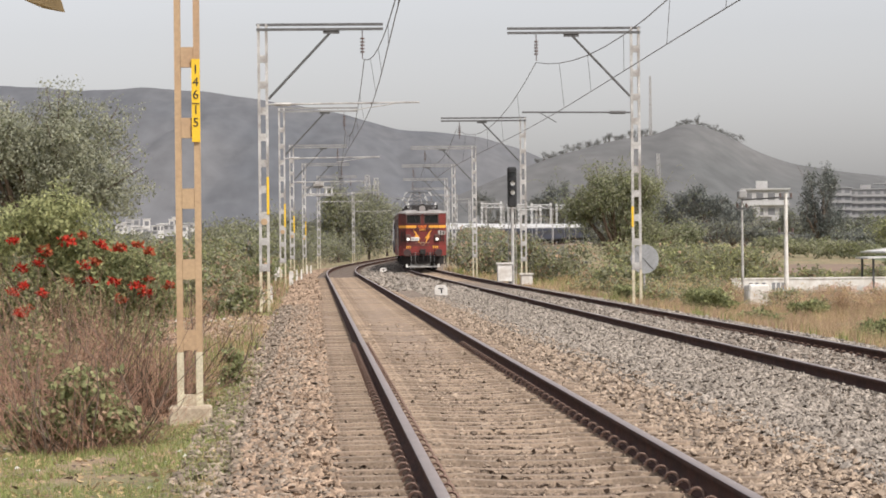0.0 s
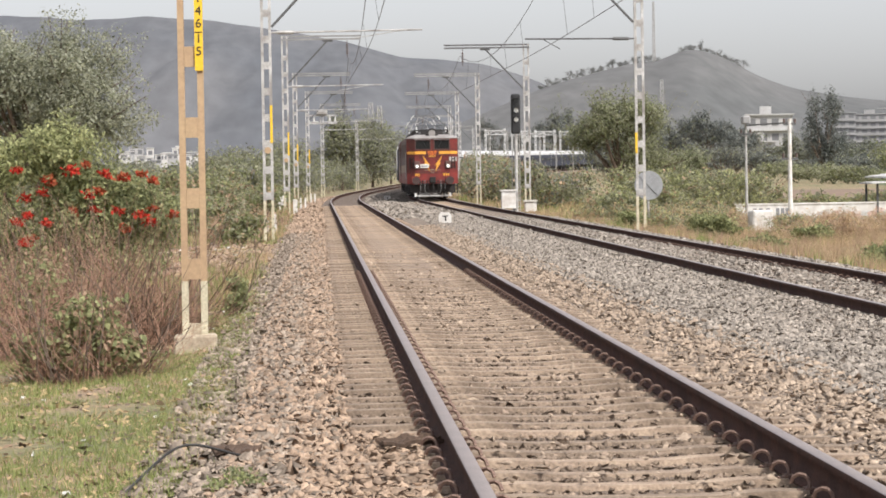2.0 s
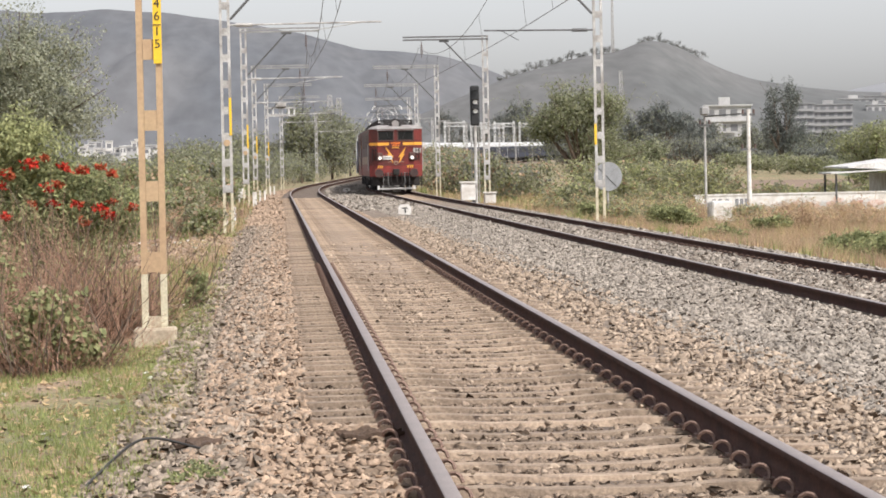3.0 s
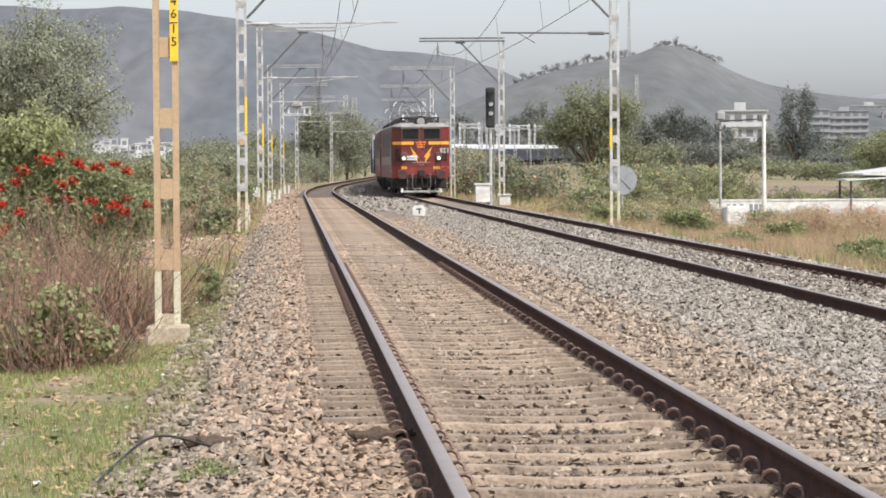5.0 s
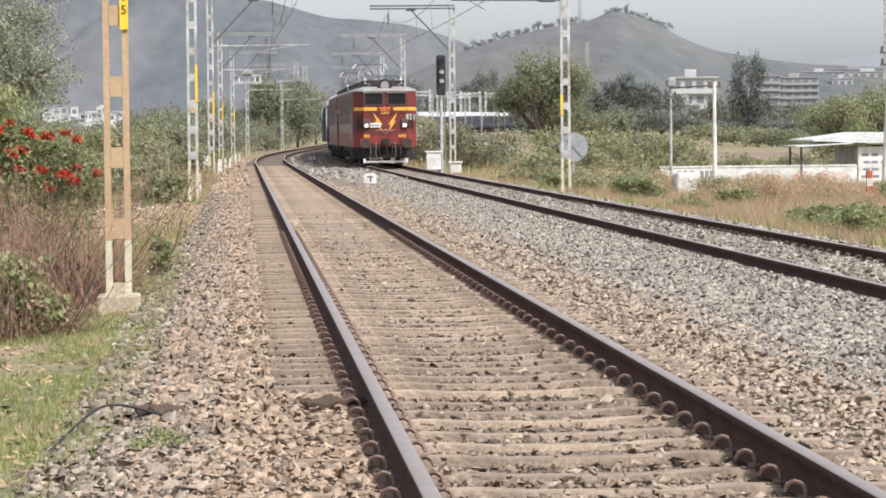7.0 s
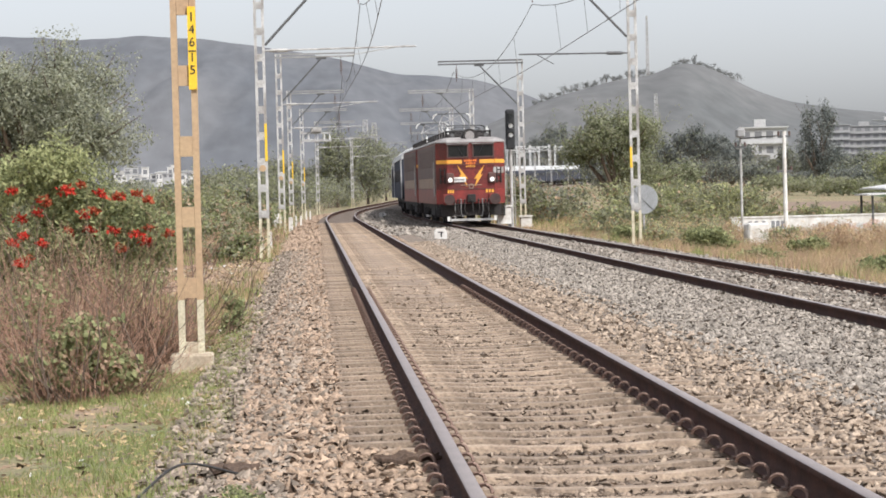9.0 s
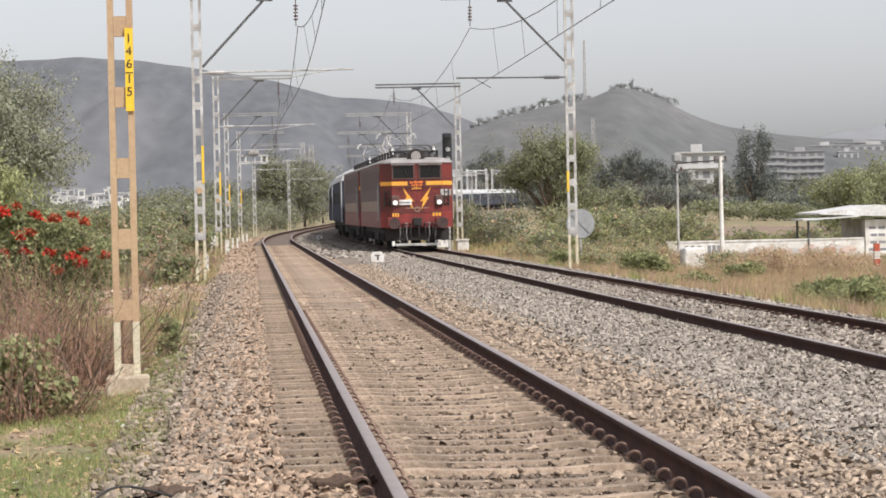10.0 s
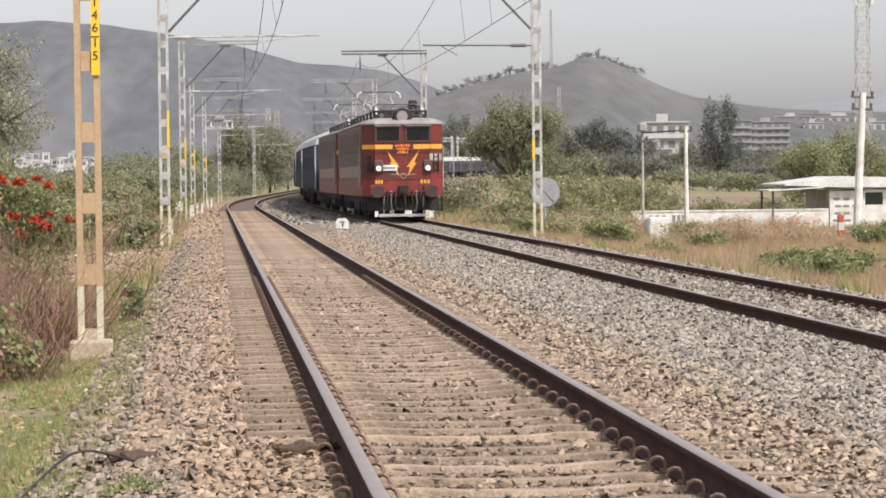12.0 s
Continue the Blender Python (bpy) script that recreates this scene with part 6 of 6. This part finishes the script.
PATCH_RED = mat("faded_red_paint", (0.48, 0.20, 0.14), 0.85, 0.2, 4, 30, 0.1, tint=(0.6, 0.42, 0.36))
PATCH_GREY = mat("faded_grey_paint", (0.45, 0.44, 0.42), 0.85, 0.2, 4, 30, 0.1, tint=(0.58, 0.56, 0.53))
PETAL_WASH = mat("faded_pink_paint", (0.55, 0.36, 0.30), 0.85, 0.2, 4, 30, 0.1, tint=(0.62, 0.55, 0.5))
build_wall()

def build_block():
    x, y = 14.9, 98.5
    z = gz(x, y)
    q = bm()
    box(q, -0.36, 0.36, -0.3, 0.3, -0.2, 0.78, 0.05)
    bmesh.ops.subdivide_edges(q, edges=q.edges[:], cuts=2, use_grid_fill=True)
    for v in q.verts:
        v.co += 0.03 * noise.noise_vector(v.co * 4)
    solo("painted_block", q, WHITE, Matrix.Translation((x, y, z)) @ Matrix.Rotation(0.2, 4, "Z"), "rough whitewashed concrete block in dry grass", "block")
build_block()

def build_hut():
    y = 121.0
    z = -0.85
    root = thing("trackside_hut", Matrix.Translation((25.6, y, z)), "whitewashed hut with sheet roof and painted lettering", "hut")
    q = bm()
    box(q, 0, 1.5, 0, 5.0, -0.3, 1.55)
    part("front_wall", q, WHITE, root)
    q = bm()
    box(q, 1.504, 2.25, 0, 5.0, -0.3, 0.95)
    box(q, 1.504, 2.25, 0, 5.0, 1.47, 1.6)
    box(q, 2.254, 9.0, 0, 5.0, -0.3, 1.6)
    part("side_wall", q, WHITE, root)
    q = bm()
    box(q, 1.51, 2.244, 0.15, 0.25, 0.95, 1.47)
    part("window", q, GLASS, root, "dark unglazed window opening")
    q = bm()
    prism(q, [(-1.95, 1.86), (0.45, 2.16), (3.2, 2.08), (9.4, 1.75), (9.4, 1.68), (3.2, 1.66), (0.45, 1.70), (-1.95, 1.80)], -0.35, 5.2)
    part("roof_sheet", q, SHEET, root, "pale corrugated roofing sheet")
    q = bm()
    prism(q, [(-2.7, 1.56), (-0.3, 1.68), (-0.3, 1.74), (-2.7, 1.62)], -0.45, 2.5)
    part("porch_roof", q, SHEET, root, "pale sheet over the porch")
    q = bm()
    for xx, yy in ((-2.4, 0.0), (-2.4, 2.5)):
        q = bm()
        rod(q, (xx, yy, -0.2), (xx, yy, 1.57), 0.05, 8)
        part("porch_post", q, STEEL_DARK, root)
    for i in range(4):
        k = 0
        while k < 3:
            q = bm()
            xx = 0.12 + k * 0.42 + 0.1 * R.random()
            box(q, xx, xx + 0.28, -0.006, -0.001, 0.25 + i * 0.30, 0.36 + i * 0.30)
            part("letter_bar", q, FADED_TEXT, root)
            k += 1
    for xx, zz, m in ((2.8, 0.8, PETAL_WASH), (3.3, 0.5, BRICK_RED), (2.5, 0.3, FADED_TEXT)):
        q = bm()
        box(q, xx, xx + 0.8, -0.006, -0.001, zz, zz + 0.5)
        part("paint_patch", q, m, root)
build_hut()

def build_marker_post(x, y):
    z = gz(x, y)
    root = thing("banded_post", Matrix.Translation((x, y, z)), "short post banded in red and white", "marker post")
    for i in range(4):
        q = bm()
        box(q, -0.09, 0.09, -0.09, 0.09, -0.1 + i * 0.25, 0.146 + i * 0.25)
        part("band", q, BRICK_RED if i in (1, 3) else WHITE, root)
build_marker_post(20.35, 94.5)

# left verge: white stubs and boards
def build_stub_pair(x, y, h):
    z = gz(x, y)
    root = thing("twin_stub_posts", Matrix.Translation((x, y, z)), "pair of short white stub posts on a slab", "stub posts", "white stubs on the verge")
    for sx in (-0.12, 0.12):
        q = bm()
        box(q, sx - 0.045, sx + 0.045, -0.05, 0.05, 0.0, h, 0.01)
        part("post", q, WHITE, root)
    q = bm()
    box(q, -0.35, 0.25, -0.25, 0.25, -0.1, 0.03)
    part("slab", q, CONCRETE, root)
build_stub_pair(-1.42, 89, 0.62)
build_stub_pair(-0.75, 150, 0.6)
build_stub_pair(-0.3, 185, 0.6)
def build_board(x, y, w, h, lift):
    z = gz(x, y)
    root = thing("small_white_board", Matrix.Translation((x, y, z)), "small white board on two short legs", "board", "white boards on the verge")
    q = bm()
    box(q, -w / 2, w / 2, -0.03, 0.03, lift, lift + h, 0.01)
    part("panel", q, WHITE, root)
    for sx in (-0.3, 0.3):
        q = bm()
        box(q, sx * w - 0.03, sx * w + 0.03, -0.025, 0.025, -0.1, lift - 0.004)
        part("leg", q, WHITE, root)
build_board(-1.55, 128, 0.34, 0.42, 0.5)
build_board(-1.05, 137, 0.2, 0.55, 0.1)
# pale path slab and low concrete beam across the verge
q = bm()
box(q, -4.2, -1.0, 71.0, 71.5, -0.75, -0.40, 0.03)
solo("concrete_beam", q, CONCRETE, Matrix(), "low pale concrete beam lying across the verge", "concrete beam")
q = bm()
box(q, -3.6, -1.3, 57.5, 57.75, -0.75, -0.36, 0.03)
solo("pipe_trough", q, RAG, Matrix(), "dark half-buried trough across the verge", "trough")

# cable and rag in the foreground
def build_cable():
    pts = []
    for x, y, z in ((-1.10, 14.9, 0.0), (-1.04, 15.9, 0.01), (-0.95, 16.6, 0.06), (-0.84, 16.9, 0.13), (-0.70, 16.95, 0.12), (-0.56, 16.9, 0.06), (-0.46, 16.85, 0.03)):
        pts.append((x, y, gz(x, y) + z))
    c = bpy.data.curves.new("cable", "CURVE")
    c.dimensions, c.bevel_depth, c.bevel_resolution, c.resolution_u = "3D", 0.008, 2, 8
    sp = c.splines.new("NURBS")
    sp.points.add(len(pts) - 1)
    for p, v in zip(sp.points, pts):
        p.co = (*v, 1)
    sp.use_endpoint_u, sp.order_u = True, 4
    t = new("cable", c)
    me = bpy.data.meshes.new_from_object(t.evaluated_get(bpy.context.evaluated_depsgraph_get()))
    bpy.data.objects.remove(t)
    me.materials.clear()
    me.materials.append(RUBBER)
    tagged(new("cable", me), "black cable looping out of the ballast", "cable")
build_cable()
def build_rag(x, y, z, w, d, turn, label):
    q = bm()
    bmesh.ops.create_grid(q, x_segments=10, y_segments=5, size=0.5)
    for v in q.verts:
        n = noise.noise(v.co * 4 + Vector((x, y, 0)))
        v.co = Vector((v.co.x * w * (1 + 0.25 * n), v.co.y * d * (1.3 - abs(v.co.x)), 0.035 + 0.05 * n + 0.03 * (0.5 - abs(v.co.x))))
    r = bmesh.ops.extrude_face_region(q, geom=q.faces[:])
    bmesh.ops.translate(q, verts=[v for v in r["geom"] if isinstance(v, bmesh.types.BMVert)], vec=(0, 0, -0.02))
    solo("discarded_rag", q, RAG, Matrix.Translation((x, y, z)) @ Matrix.Rotation(turn, 4, "Z"), label, "rag", "litter")
build_rag(0.50, 16.45, -0.16, 0.36, 0.12, 0.35, "dark dirty rag lying against the rail")
build_rag(-0.50, 17.1, gz(-0.50, 17.1) + 0.01, 0.26, 0.28, 0.1, "dark flattened strip of rubber on stones")

# tall telecom tower and hill masts
def build_tower(x, y, z, h, w0, w1, n, r, label, group):
    root = thing("lattice_tower", Matrix.Translation((x, y, z)), label, "telecom tower", group)
    q = bm()
    def corner(k, u):
        w = w0 + (w1 - w0) * u
        return Vector(((-w, w, w, -w)[k] / 2, (-w, -w, w, w)[k] / 2, h * u))
    for k in range(4):
        q = bm()
        rod(q, corner(k, 0), corner(k, 1), r, 5)
        part("leg", q, STEEL_GREY, root)
    q = bm()
    for i in range(n):
        for k in range(4):
            a, b = corner(k, i / n), corner((k + 1) % 4, (i + 1) / n)
            beam(q, a, b, r, r)
            a, b = corner((k + 1) % 4, i / n), corner(k, (i + 1) / n)
            beam(q, a, b, r, r)
            beam(q, corner(k, (i + 1) / n), corner((k + 1) % 4, (i + 1) / n), r, r)
    part("lattice", q, STEEL_GREY, root)
    return root
tw = build_tower(0.2235 * 300, 300, -1.2, 32, 1.5, 1.1, 22, 0.042, "tall grey steel lattice telecom tower", "towers")
for k, zz in enumerate((20.0, 23.5, 26.8)):
    for sx in (-0.9, 0.85):
        q = bm()
        box(q, sx - 0.16, sx + 0.16, -1.0, -0.8, zz, zz + 1.6, 0.03)
        part("antenna_panel", q, SHEET, tw)
build_tower(0.1155 * 1790, 1790, 67, 38, 1.6, 0.8, 12, 0.22, "thin radio mast on the hill ridge", "towers")
ty, tz = on_hill(0.118, 0.0205, RIGHT_RIDGE, 1000, 1800)
build_tower(0.118 * ty, ty, tz - 1, 16, 1.8, 1.2, 6, 0.14, "distant pale lattice tower before the hill", "towers")
for b, h in ((0.0185, 22), (0.0215, 21)):
    build_tower(b * 900, 900, gz(b * 900, 900) - 0.5, h, 3.0, 1.2, 8, 0.10, "distant grey transmission tower before the hill", "towers")

# a twig with dry leaves hanging over the camera's left, from a thin tree out of view
def build_overhang():
    root = thing("overhanging_tree", Matrix.Translation((-3.2, 5.2, gz(-3.2, 5.2))), "thin tree whose dry twig hangs over the verge", "tree", "trees")
    q = bm()
    g = gz(-3.2, 5.2)
    rod(q, (0, 0, -0.2), (0.3, 0.3, 2.2), 0.07, 8, 0.05)
    rod(q, (0.3, 0.3, 2.2), (1.4, 0.6, 2.75), 0.05, 7, 0.025)
    part("trunk", q, BARK, root)
    q = bm()
    pts = [(1.4, 0.6, 2.75), (2.2, 0.75, 2.62), (2.52, 0.8, 2.45), (2.63, 0.8, 1.93 - g - 0.0)]
    pts = [Vector(p) for p in pts]
    for a, b in zip(pts, pts[1:]):
        rod(q, a, b, 0.012, 5, 0.006)
    rod(q, pts[2], (2.35, 0.8, 1.855 - g), 0.006, 5, 0.003)
    rod(q, pts[2], (2.5, 0.8, 1.87 - g), 0.006, 5, 0.003)
    part("twig", q, TWIG, root)
    q = bm()
    f = [q.verts.new(v) for v in ((2.60, 0.78, 1.93 - g), (2.685, 0.78, 1.90 - g), (2.70, 0.80, 1.846 - g), (2.655, 0.8, 1.855 - g), (2.61, 0.79, 1.875 - g))]
    q.faces.new(f)
    r = bmesh.ops.extrude_face_region(q, geom=q.faces[:])
    bmesh.ops.translate(q, verts=[v for v in r["geom"] if isinstance(v, bmesh.types.BMVert)], vec=(0, 0.004, 0))
    part("dry_leaf", q, DRY, root, "pale curled dry leaf")
build_overhang()

# ---- what moves ----
def front_at(t):
    """Where the train's nose is along the line."""
    return FRONT0 - SPEED * t
FRONT0, SPEED = 183.0, 6.35
def car_pose(s_front, length):
    p, q = far_line(s_front), far_line(s_front + length)
    d = q - p
    return Matrix.Translation(p) @ Matrix.Rotation(-math.atan2(d.x, d.y), 4, "Z") @ Matrix.Rotation(math.atan2(d.z, math.hypot(d.x, d.y)), 4, "X")
def motions():
    offs = 0.0
    for ob, length in [(loco_1, LOCO_LEN), (loco_2, LOCO_LEN)] + [(c, COACH_LEN) for c in COACHES]:
        walk(ob, [(t, car_pose(front_at(t) + offs, length)) for t in range(0, 13)])
        offs += length + GAP
    for w, y in wheels_1 + wheels_2:
        walk(w, [(k / 15, Matrix.Translation((0, y, WHEEL_R)) @ Matrix.Rotation((front_at(0) - front_at(k / 15)) / WHEEL_R, 4, "X")) for k in range(181)])
motions()
